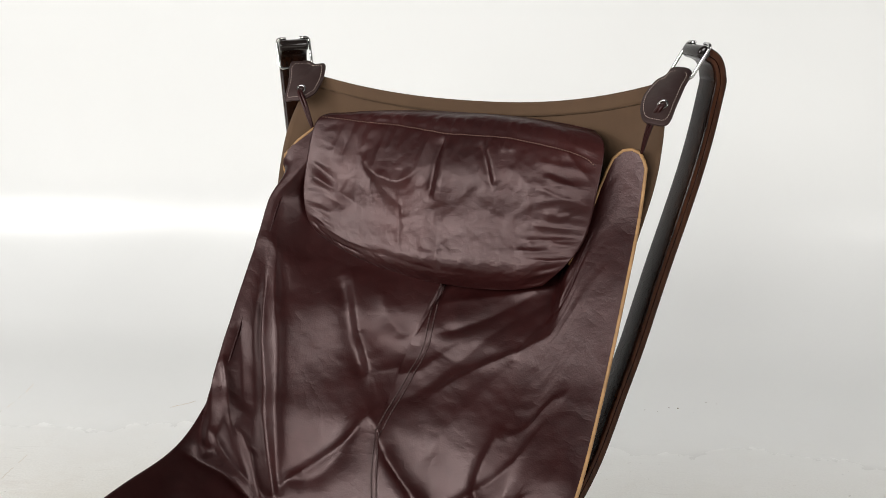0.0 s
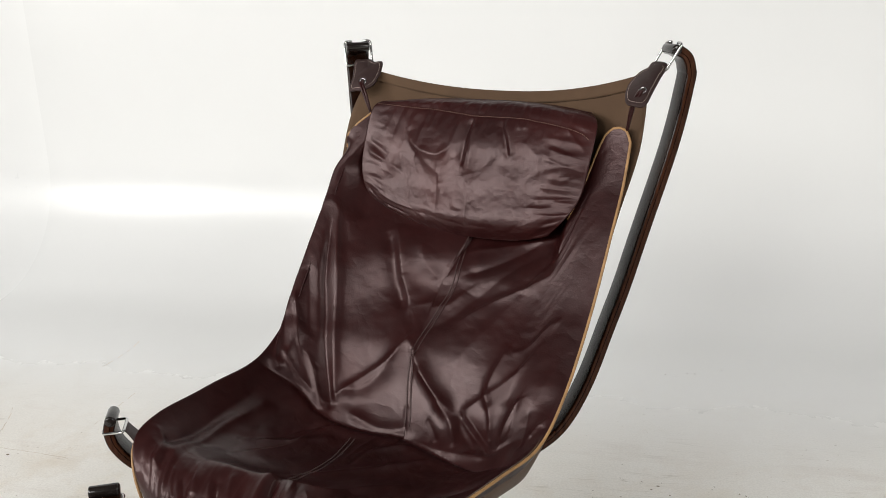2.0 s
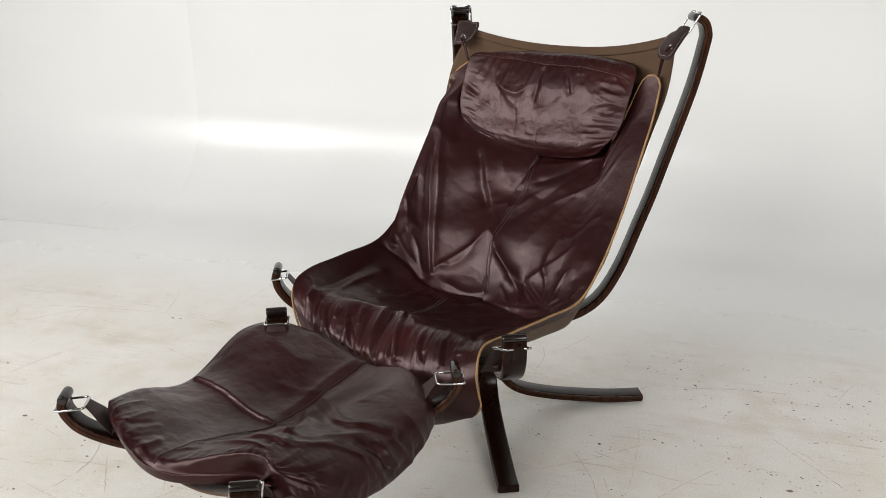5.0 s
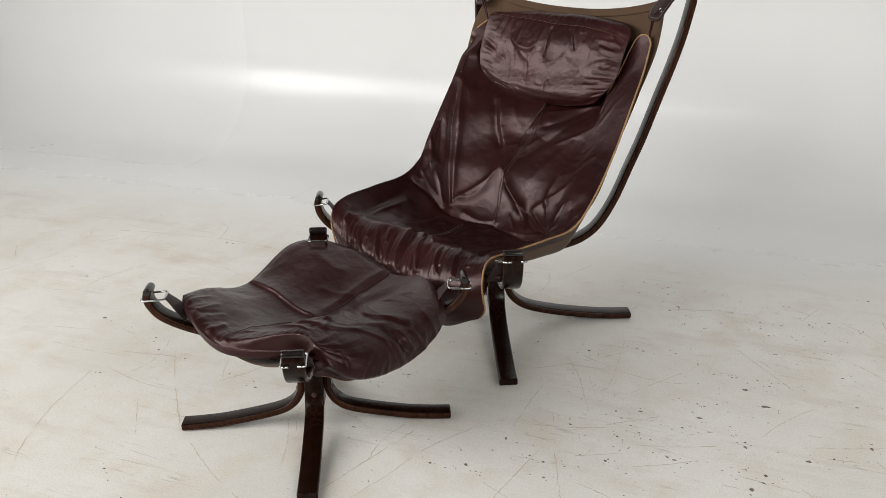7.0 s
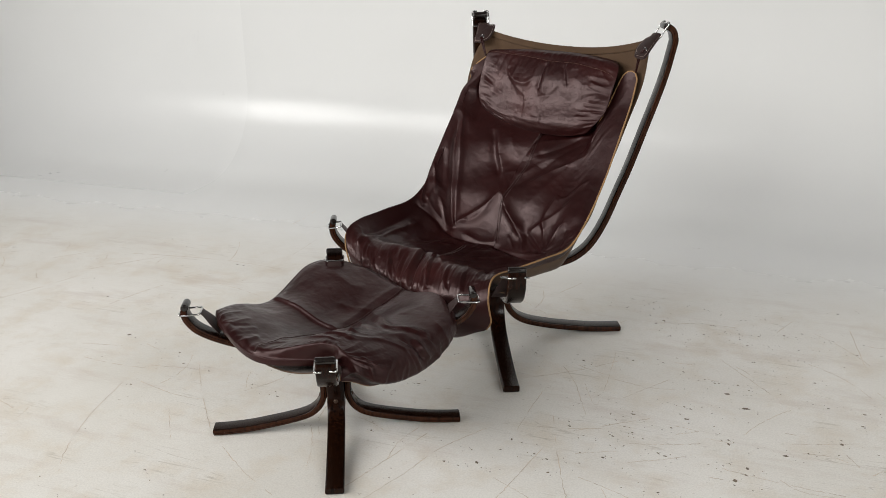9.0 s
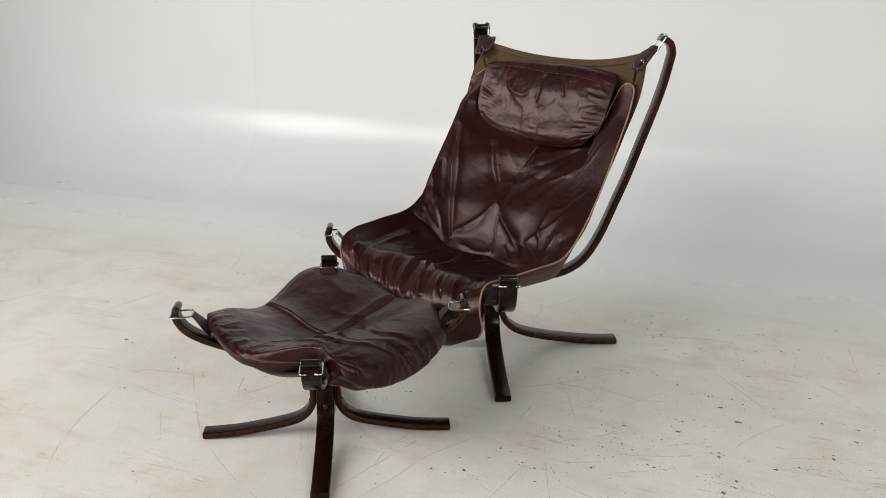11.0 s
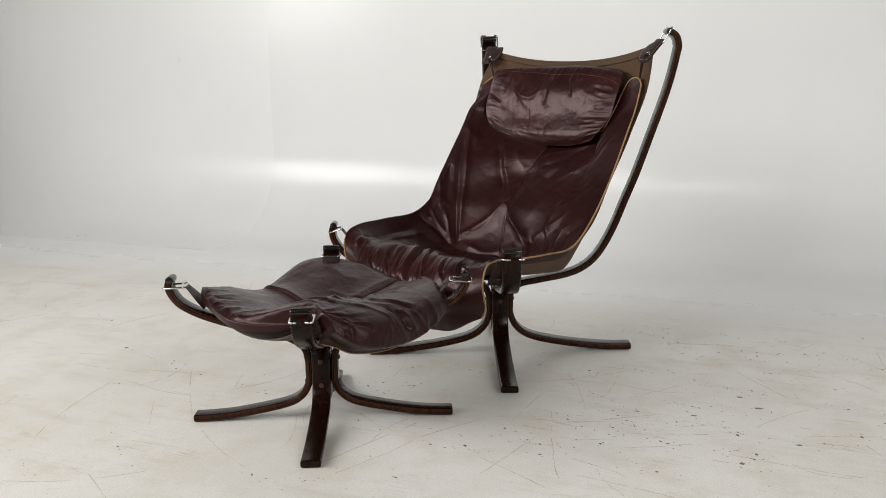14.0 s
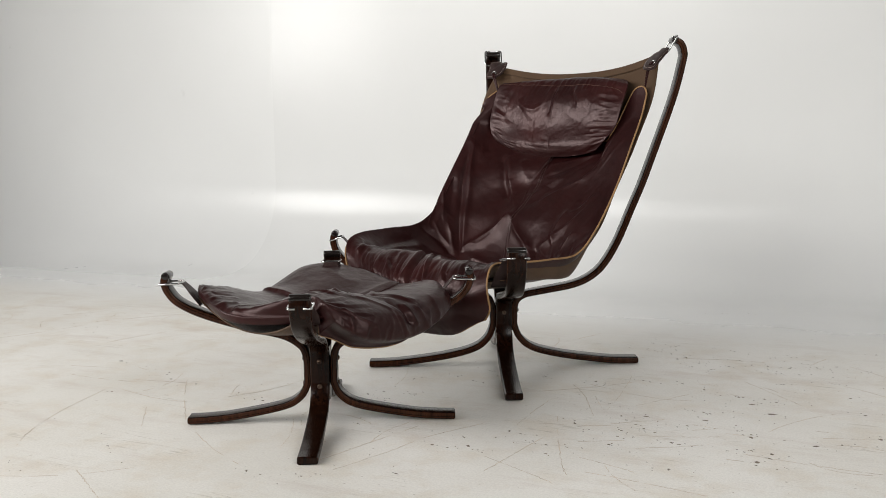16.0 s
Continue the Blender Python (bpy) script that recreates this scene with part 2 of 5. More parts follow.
def laminated(width, thick, r, at=0.002, half=0.0007, deep=0.0012):
    """A strip's outline with the narrow groove between its two layers on both edges."""
    out, k = rounded(width, thick, r), 4
    groove = [(width / 2, at - half), (width / 2 - deep, at), (width / 2, at + half)]
    return out[:2 * k] + [(-a, b) for a, b in reversed(groove)] + out[2 * k:] + groove


def bent_strip(profile, turn, width, thick, twist=0.0):
    """A strip of wood bent along a profile (radius, height) in the upright plane at turn degrees."""
    out = np.array([math.cos(radians(turn)), math.sin(radians(turn)), 0])
    wide, up = np.array([-out[1], out[0], 0]), np.array([0, 0, 1.0])
    lean = lambda z: radians(turn + twist * float(smooth01(np.array((z - 0.22) / 0.5))))
    P = [np.array([math.cos(lean(z)), math.sin(lean(z)), 0]) * s + up * z for s, z in spline(profile, 14)]
    rings = []
    for i, p in enumerate(P):
        t = P[min(i + 1, len(P) - 1)] - P[max(i - 1, 0)]
        t /= np.linalg.norm(t)
        nrm = np.cross(t, wide)
        k = 0.72 if i in (0, len(P) - 1) else 1.0
        rings.append([p + wide * a * (0.93 if k < 1 else 1) + nrm * b * k for a, b in laminated(width, thick, 0.0045)])
        if i in (0, len(P) - 1):
            inner = [q + t * (0.004 if i == 0 else -0.004) + (q - p) * 0.0 for q in ([p + wide * a + nrm * b for a, b in laminated(width, thick, 0.0045)])]
            rings = rings + [inner] if i == 0 else rings[:-1] + [inner, rings[-1]]
    return loft(rings)


def ribbon(sections, thick):
    """A flat band through sections (centre, width vector, normal)."""
    rings = []
    for c, w, n in sections:
        c, w, n = np.array(c, float), np.array(w, float), np.array(n, float)
        n = n / np.linalg.norm(n)
        length = np.linalg.norm(w)
        rings.append([c + w / length * a + n * b for a, b in rounded(length, thick, thick * 0.45, 2)])
    return loft(rings)


def bolt_shape(c, axis, r=0.0065, h=0.005):
    c, axis = np.array(c, float), np.array(axis, float)
    side = np.cross(axis, (0, 0, 1.0))
    up = np.cross(side, axis)
    rings = []
    for d, k in ((-0.004, 1.0), (h * 0.5, 1.0), (h * 0.85, 0.8), (h, 0.45), (h * 0.7, 0.4)):
        rings.append([c + axis * d + r * k * (math.cos(a) * side + math.sin(a) * up) for a in np.arange(12) * math.pi / 6])
    return loft(rings)


# ---- soft forms ----


def soft(table, V):
    """Catmull-Rom along the rows of a table, at V from 0 to 1."""
    T = np.array(table, float)
    n = len(T)
    x = np.clip(V, 0, 1) * (n - 1)
    i = np.minimum(x.astype(int), n - 2)
    t = (x - i)[..., None]
    a, b, c, d = (T[np.clip(i + k, 0, n - 1)] for k in (-1, 0, 1, 2))
    return 0.5 * (2 * b + (c - a) * t + (2 * a - 5 * b + 4 * c - d) * t ** 2 + (3 * b - a - 3 * c + d) * t ** 3)


def smooth01(x):
    x = np.clip(x, 0, 1)
    return x * x * (3 - 2 * x)


def ripple(U, V, fu, fv, seed):
    """Smooth random heights, about -1 to 1."""
    rng = np.random.RandomState(seed)
    g = rng.uniform(-1, 1, (64, 64))
    x, y = U * fu + 100.3, V * fv + 100.7
    i, j = np.floor(x).astype(int), np.floor(y).astype(int)
    a, b = x - i, y - j
    a, b = a * a * (3 - 2 * a), b * b * (3 - 2 * b)
    q = lambda m, n: g[(i + m) % 64, (j + n) % 64]
    return (q(0, 0) * (1 - a) + q(1, 0) * a) * (1 - b) + (q(0, 1) * (1 - a) + q(1, 1) * a) * b


def fold(H, U, V, su, sv, points, height, near, far=None):
    """Adds a ridge (or with a minus, a crease) along a line of (u, v) points. near and far: its width in metres on its two sides."""
    near, far = near * 1.15, (far or near) * 1.15
    P = np.array(spline(points, 5)) * (su, sv)
    X, Y = U * su, V * sv
    best, sign, along = np.full(U.shape, 1e9), np.zeros(U.shape), np.zeros(U.shape)
    for k in range(len(P) - 1):
        d = P[k + 1] - P[k]
        t = np.clip(((X - P[k, 0]) * d[0] + (Y - P[k, 1]) * d[1]) / (d @ d + 1e-12), 0, 1)
        dx, dy = X - P[k, 0] - t * d[0], Y - P[k, 1] - t * d[1]
        dist = np.hypot(dx, dy)
        m = dist < best
        best[m], sign[m], along[m] = dist[m], (d[0] * dy - d[1] * dx)[m], ((k + t) / (len(P) - 1))[m]
    w = np.where(sign > 0, near, far)
    H += height * np.exp(-(np.sqrt(best ** 2 + 0.002 ** 2) / w) ** 1.3) * np.clip(np.minimum(along, 1 - along) * 5 + 0.25, 0, 1)


def normals(G):
    du, dv = np.gradient(G, axis=0), np.gradient(G, axis=1)
    n = np.cross(du, dv)
    return n / (np.linalg.norm(n, axis=2, keepdims=True) + 1e-12)


def sheet_faces(nu, nv, base=0, flip=False):
    f = [(base + i * nv + j, base + (i + 1) * nv + j, base + (i + 1) * nv + j + 1, base + i * nv + j + 1) for i in range(nu - 1) for j in range(nv - 1)]
    return f


def padded(front, back):
    """A closed cushion from a front and a back grid of the same size."""
    nu, nv = front.shape[:2]
    verts = list(front.reshape(-1, 3)) + list(back.reshape(-1, 3))
    k = nu * nv
    faces = sheet_faces(nu, nv) + [q[::-1] for q in sheet_faces(nu, nv, k)]
    ring = [i * nv for i in range(nu)] + [(nu - 1) * nv + j for j in range(1, nv)] + [i * nv + nv - 1 for i in range(nu - 2, -1, -1)] + [j for j in range(nv - 2, 0, -1)]
    faces += [(a, b, b + k, a + k) for a, b in zip(ring, ring[1:] + ring[:1])]
    return verts, faces


def rim(front, back, step=3):
    """The line round a cushion's edge."""
    M = (front + back) / 2
    nu, nv = M.shape[:2]
    line = [M[i, 0] for i in range(nu)] + [M[-1, j] for j in range(1, nv)] + [M[i, -1] for i in range(nu - 2, -1, -1)] + [M[0, j] for j in range(nv - 2, 0, -1)]
    return line[::step]


def on_grid(G, U, V):
    """Places on a grid at u from -1 to 1 and v from 0 to 1."""
    nu, nv = G.shape[:2]
    x, y = np.clip((U + 1) / 2 * (nu - 1), 0, nu - 1.001), np.clip(V * (nv - 1), 0, nv - 1.001)
    i, j = x.astype(int), y.astype(int)
    a, b = (x - i)[:, None], (y - j)[:, None]
    return (G[i, j] * (1 - a) + G[i + 1, j] * a) * (1 - b) + (G[i, j + 1] * (1 - a) + G[i + 1, j + 1] * a) * b


def stitches(G, points, offset, length=0.0042, gap=0.0020, r=0.0011):
    """A row of stitches along a line of (u, v) points on a grid, offset to its side in metres."""
    P = np.array(spline(points, 12))
    n = normals(G)
    n = n * np.sign(n[..., 2:] * 0.6 - n[..., 1:2])
    line, nrm = on_grid(G, P[:, 0], P[:, 1]), on_grid(n, P[:, 0], P[:, 1])
    line = line + nrm * 0.0013
    t = np.gradient(line, axis=0)
    t /= np.linalg.norm(t, axis=1, keepdims=True) + 1e-12
    line = line + np.cross(t, nrm) * offset
    s = np.r_[0, np.cumsum(np.linalg.norm(np.diff(line, axis=0), axis=1))]
    shapes, at = [], 0.0
    while at + length < s[-1]:
        a, b = (np.array([np.interp(x, s, line[:, k]) for k in range(3)]) for x in (at, at + length))
        n = np.array([np.interp(at, s, nrm[:, k]) for k in range(3)])
        side = np.cross(b - a, n)
        side /= np.linalg.norm(side) + 1e-12
        rings = [[p + side * r * x + n * r * y for x, y in ((1, -0.8), (1, 0.8), (-1, 0.8), (-1, -0.8))] for p in (a, b)]
        shapes.append(loft(rings))
        at += length + gap
    return merge(*shapes)


# chair cushion: lines of its left edge, middle and right edge from the top of the back to the front hem
CHAIR_LEFT = [(-0.298, 0.300, 0.903), (-0.363, 0.222, 0.800), (-0.372, 0.152, 0.688), (-0.368, 0.072, 0.585), (-0.362, -0.020, 0.490), (-0.335, -0.105, 0.440), (-0.322, -0.225, 0.434), (-0.320, -0.330, 0.430), (-0.313, -0.390, 0.408), (-0.280, -0.420, 0.355), (-0.250, -0.415, 0.280), (-0.205, -0.400, 0.205)]
CHAIR_MIDDLE = [(-0.010, 0.345, 0.870), (-0.021, 0.300, 0.768), (-0.014, 0.224, 0.658), (-0.044, 0.168, 0.554), (-0.045, 0.085, 0.465), (-0.020, 0.000, 0.335), (-0.020, -0.120, 0.318), (-0.010, -0.260, 0.346), (0.000, -0.360, 0.380), (0.010, -0.440, 0.335), (0.020, -0.455, 0.250), (0.020, -0.425, 0.178)]
CHAIR_RIGHT = [(0.286, 0.338, 0.870), (0.288, 0.300, 0.780), (0.289, 0.247, 0.695), (0.287, 0.165, 0.562), (0.287, 0.068, 0.448), (0.280, -0.018, 0.380), (0.270, -0.130, 0.374), (0.263, -0.260, 0.378), (0.267, -0.370, 0.384), (0.287, -0.420, 0.340), (0.297, -0.425, 0.270), (0.250, -0.420, 0.212)]
CHAIR_BOW = [(2.0,), (2.0,), (2.2,), (2.4,), (2.8,), (3.6,), (3.6,), (3.2,), (3.0,), (3.0,), (3.0,), (3.0,)]


def chair_form(U, V):
    """The cushion's front face before its folds: u across from -1 to 1, v down from 0 to 1."""
    A = np.abs(U)
    ear = np.interp(A, [0.0, 0.685, 0.72, 0.75, 0.785, 0.82, 0.87, 0.915, 0.96, 1.0], [0.155, 0.155, 0.13, 0.09, 0.05, 0.022, 0.004, 0.0, 0.007, 0.03])
    top = np.where(U < 0, 0.12 * smooth01((0.815 - A) / 0.2) + 0.085 * np.clip((A - 0.81) / 0.19, 0, 1) ** 2.4, ear)
    hem = 0.05 * smooth01((A - 0.6) / 0.4)
    W = V * (1 - hem) + top * (1 - V) ** 4
    left, mid, right, bow = soft(CHAIR_LEFT, W), soft(CHAIR_MIDDLE, W), soft(CHAIR_RIGHT, W), soft(CHAIR_BOW, W)[..., 0]
    side = np.where(U[..., None] < 0, left, right)
    # the left side reaches its widest short of its edge, then rolls back
    along = smooth01((W - 0.048) / 0.07) * smooth01((0.52 - W) / 0.24)
    q = A / (1 - 0.1 * along)
    R = np.where(U < 0, A + (q / (1 + q ** 10) ** 0.1 - A) * along, A)
    bow = np.where(U < 0, bow + (1.35 - bow) * smooth01((0.36 - W) / 0.12), bow)
    G = mid + (side - mid) * (R ** bow)[..., None]
    G[..., 0] = mid[..., 0] + (side[..., 0] - mid[..., 0]) * R
    back = np.where(U < 0, smooth01((A - 0.85) / 0.15) ** 1.5, 0.0) * along
    G[..., 0] += 0.022 * back
    # pressed back under the headrest
    pressed = np.where(U < 0, smooth01((0.84 - A) / 0.14), smooth01((0.70 - A) / 0.1)) * smooth01((0.185 - V) / 0.13)
    G[..., 1] += 0.055 * back + 0.036 * pressed
    return G


# headrest: the same for its front face, from the back of its top gusset to its lower edge
HEAD_LEFT = [(-0.249, 0.330, 0.901), (-0.280, 0.288, 0.895), (-0.292, 0.262, 0.824), (-0.287, 0.240, 0.759), (-0.264, 0.238, 0.709), (-0.196, 0.246, 0.678)]
HEAD_MIDDLE = [(-0.019, 0.350, 0.909), (-0.020, 0.318, 0.900), (-0.040, 0.272, 0.831), (-0.052, 0.250, 0.751), (-0.039, 0.226, 0.690), (-0.025, 0.234, 0.651)]
HEAD_RIGHT = [(0.197, 0.352, 0.893), (0.225, 0.318, 0.876), (0.228, 0.282, 0.816), (0.218, 0.265, 0.752), (0.197, 0.242, 0.711), (0.159, 0.240, 0.672)]


def head_form(U, V):
    A = np.abs(U)
    left, mid, right = soft(HEAD_LEFT, V), soft(HEAD_MIDDLE, V), soft(HEAD_RIGHT, V)
    side = np.where(U[..., None] < 0, left, right)
    G = mid + (side - mid) * (A ** (3.2 - 0.6 * smooth01(1 - V * 2.5)))[..., None]
    G[..., 0] = mid[..., 0] + (side[..., 0] - mid[..., 0]) * A
    return G


# footstool cushion: six lines from back to front, from its left edge over the seam and the swollen side to the hem
STOOL_A = [(-0.259, -0.493, 0.365), (-0.288, -0.586, 0.359), (-0.249, -0.762, 0.312), (-0.248, -0.884, 0.340), (-0.204, -0.973, 0.362)]
STOOL_B = [(-0.143, -0.466, 0.349), (-0.144, -0.584, 0.340), (-0.136, -0.758, 0.307), (-0.144, -0.899, 0.336), (-0.132, -1.011, 0.352)]
STOOL_C = [(0.028, -0.471, 0.330), (0.025, -0.602, 0.304), (0.027, -0.757, 0.285), (0.022, -0.915, 0.319), (0.028, -1.037, 0.332)]
STOOL_D = [(0.152, -0.475, 0.348), (0.175, -0.580, 0.345), (0.173, -0.738, 0.341), (0.182, -0.885, 0.370), (0.204, -0.955, 0.362)]
STOOL_E = [(0.209, -0.508, 0.337), (0.289, -0.583, 0.337), (0.318, -0.729, 0.322), (0.321, -0.873, 0.332), (0.262, -0.963, 0.366)]
STOOL_F = [(0.247, -0.517, 0.330), (0.314, -0.583, 0.282), (0.338, -0.723, 0.236), (0.342, -0.886, 0.257), (0.306, -0.953, 0.319)]


def stool_form(U, V):
    lines = np.stack([soft(t, V) for t in (STOOL_A, STOOL_B, STOOL_C, STOOL_D, STOOL_E, STOOL_F)], axis=-2)
    x = np.clip((U + 1) / 2, 0, 1) * 5
    i = np.minimum(x.astype(int), 4)
    t = (x - i)[..., None]
    pick = lambda k: np.take_along_axis(lines, np.clip(i + k, 0, 5)[..., None, None], axis=-2)[..., 0, :]
    a, b, c, d = pick(-1), pick(0), pick(1), pick(2)
    return 0.5 * (2 * b + (c - a) * t + (2 * a - 5 * b + 4 * c - d) * t ** 2 + (3 * b - a - 3 * c + d) * t ** 3)


# end of forms

# ---- studio ----


def box_shape(x0, x1, y0, y1, z0, z1):
    v = [(x, y, z) for x in (x0, x1) for y in (y0, y1) for z in (z0, z1)]
    return v, [(0, 1, 3, 2), (4, 6, 7, 5), (0, 4, 5, 1), (2, 3, 7, 6), (0, 2, 6, 4), (1, 5, 7, 3)]


STUDIO = pose(-0.9, 1.08, 0, 0, 0, WALL_TURN)
BACK, HALF, FRONT, HIGH, COVE = 0.0, 6.0, -7.0, 4.3, 0.47
EASE, JOINT = 0.18, -1.61


def structure(name, shape, mat, label, category, smooth=False):
    ob = new(name, mesh_of(name, shape[0], shape[1], mat, smooth))
    ob.data.set_sharp_from_angle(angle=radians(30))
    ob.matrix_world = STUDIO
    return tagged(ob, label, category, kind="structure")


structure("floor", box_shape(-HALF, HALF, FRONT, BACK - EASE, -0.12, 0.0), FLOOR, "worn white painted studio floor with scratches and chips", "floor")
# back wall of the cove: it rises gently out of the floor, then in a quarter round; two painted panels meet at an upright joint
steep = radians(25)
rise, reach = COVE * (1 - math.cos(steep)), COVE * math.sin(steep) + EASE
line = [(BACK - EASE + reach * u, rise * u ** 4) for u in np.linspace(0, 1, 25)[:-1]]
line += [(BACK + COVE * math.sin(a), COVE * (1 - math.cos(a))) for a in np.linspace(steep, math.pi / 2, 40)] + [(BACK + COVE, z) for z in np.linspace(COVE + 0.2, HIGH, 12)]
outer = [(y + 0.1, z - 0.1 if z < COVE else z) for y, z in line]


def cove_panel(x0, x1, back):
    return loft([[(x, y + back, z) for y, z in line] + [(x, y + back, z) for y, z in reversed(outer)] for x in (x0, x1)])


structure("wall_north_1", cove_panel(JOINT, HALF, 0.0), WALL, "white glossy studio wall curving into the floor", "wall", True)
structure("wall_north_2", cove_panel(-HALF, JOINT, 0.002), DULL_WALL, "duller white studio wall curving into the floor", "wall", True)
# unseen shell added to close the room; its dark grey keeps fill low
structure("wall_south", box_shape(-HALF, HALF, FRONT - 0.12, FRONT, 0, HIGH), GREY, "unseen grey wall that keeps fill low", "wall")
structure("wall_west", box_shape(-HALF - 0.12, -HALF, FRONT, BACK + COVE, 0, HIGH), GREY, "unseen grey wall that keeps fill low", "wall")
# unseen wall, white so that it bounces fill in from the right
structure("wall_east", box_shape(HALF, HALF + 0.12, FRONT, BACK + COVE, 0, HIGH), WHITE, "unseen white wall that bounces light from the right", "wall")
structure("ceiling", box_shape(-HALF, HALF, FRONT, BACK + COVE, HIGH, HIGH + 0.1), CEILING, "unseen grey ceiling that keeps fill low", "ceiling")

# chips in the floor paint and scuffed lines
CHIPS_LEFT = [(-1.37, -0.67, 1.6), (-0.99, -0.81, 1.7), (-0.95, -0.81, 0.8), (-0.73, -0.78, 1.0), (-0.71, -0.80, 0.8), (-0.65, -0.82, 1.3), (-0.54, -0.80, 1.0), (-0.65, -1.01, 1.0), (-1.27, -0.14, 1.2), (-1.24, -0.13, 1.0), (-0.39, -0.67, 0.7), (-0.24, -0.77, 1.0), (-0.36, -0.77, 0.9), (-0.19, -1.25, 0.9), (0.20, -1.12, 0.8), (-1.50, -0.66, 0.6), (-1.59, -0.60, 0.6), (-1.63, -0.14, 0.6), (-1.77, -0.12, 0.7), (-0.66, -1.02, 0.6), (-0.25, -1.46, 0.5), (-0.51, -1.24, 0.4)]
CHIPS_MIDDLE = [(-0.10, -0.32, 1.0), (-0.06, -0.48, 1.0), (0.03, -0.44, 1.0), (0.08, -0.08, 1.0), (0.12, -0.15, 0.8), (0.23, -0.25, 0.7), (0.45, -0.52, 1.1), (0.58, -0.54, 1.0), (0.54, -0.54, 0.8), (0.40, -0.63, 1.0), (0.38, -0.72, 1.3), (0.12, -0.73, 1.0), (0.33, 0.01, 1.3), (0.46, -0.15, 0.8), (0.53, -0.36, 1.0), (0.69, -0.44, 1.2), (-0.02, -0.54, 0.9), (-0.07, -0.53, 1.2), (0.45, -0.67, 1.4), (0.62, -0.59, 1.0), (0.09, -0.22, 0.7), (0.18, -0.04, 0.9), (0.46, -0.91, 0.9), (0.32, -1.06, 0.8)]
CHIPS_RIGHT = [(0.11, 1.21, 1.0), (0.21, 0.47, 1.1), (0.26, 0.57, 1.0), (0.29, 0.52, 1.0), (0.37, 0.45, 1.4), (0.36, 0.41, 1.0), (0.43, 0.63, 0.9), (0.62, 0.67, 0.8), (0.53, 0.43, 1.0), (0.52, 0.52, 0.8), (0.62, 0.51, 1.0), (0.64, 0.47, 1.0), (0.68, 0.44, 0.8), (0.74, 0.59, 1.2), (0.78, 0.64, 0.9), (0.68, 0.53, 0.8), (0.45, 0.11, 1.1), (0.75, 0.34, 1.0), (0.87, 0.44, 0.8), (0.61, 0.14, 0.8), (0.72, 0.13, 0.9), (0.78, 0.16, 0.8), (0.82, 0.15, 1.1), (0.78, 0.09, 1.8), (0.86, 0.04, 2.0), (0.72, -0.06, 0.8), (0.74, -0.06, 0.8), (0.76, -0.03, 0.7), (0.63, -0.19, 1.1), (0.58, -0.23, 1.2), (0.65, -0.33, 1.1)]
CHIPS_NEAR = [(0.76, -0.12, 1.7), (0.75, -0.19, 0.9), (0.91, -0.17, 1.5), (0.90, -0.15, 1.0), (1.05, -0.13, 1.9), (1.00, -0.25, 1.4), (1.00, -0.32, 2.0), (1.01, -0.28, 1.0), (1.14, 0.02, 1.5), (1.09, -0.08, 1.0), (1.13, 0.22, 1.3), (1.15, 0.15, 1.1), (1.04, 0.19, 1.0), (0.95, 0.32, 1.0), (0.98, 0.59, 0.8), (0.61, -0.25, 0.8), (0.68, -0.28, 0.9), (0.72, -0.29, 0.8), (0.81, -0.33, 1.0), (0.79, -0.33, 0.9), (0.69, -0.43, 1.0), (0.88, -0.49, 0.9), (0.88, 0.63, 0.7), (0.81, 0.88, 1.2), (0.45, 0.35, 0.6), (0.51, 0.36, 0.7)]
rng = random.Random(5)
shapes = []
chip_places = CHIPS_LEFT + CHIPS_MIDDLE + CHIPS_RIGHT + CHIPS_NEAR
for x, y, k in list(chip_places):
    if x > -0.3:
        drift = rng.uniform(-0.4, 0.7)
        for j in range(6):
            d = rng.gauss(0, 0.07)
            chip_places.append((x + d * math.cos(drift) + rng.gauss(0, 0.012), y + d * math.sin(drift) + rng.gauss(0, 0.012), rng.uniform(0.15, 0.6)))
for x, y, k in chip_places:
    a, w = rng.uniform(-0.5, 0.5), 0.0021 * k
    long, n = rng.uniform(1.2, 3.2), 9
    ring = []
    for j in range(n):
        b, r = 2 * math.pi * j / n, w * rng.uniform(0.55, 1.15)
        px, py = r * long * math.cos(b), r * math.sin(b) * 1.3
        ring.append((x + px * math.cos(a) - py * math.sin(a), y + px * math.sin(a) + py * math.cos(a)))
    shapes.append(loft([[(px, py, z) for px, py in ring] for z in (0.0, 0.0006)]))
chips = new("floor_chips", mesh_of("floor_chips", *merge(*shapes), CHIP, False))
tagged(chips, "small dark chips in the white floor paint", "floor chips", kind="stuff")
shapes = []
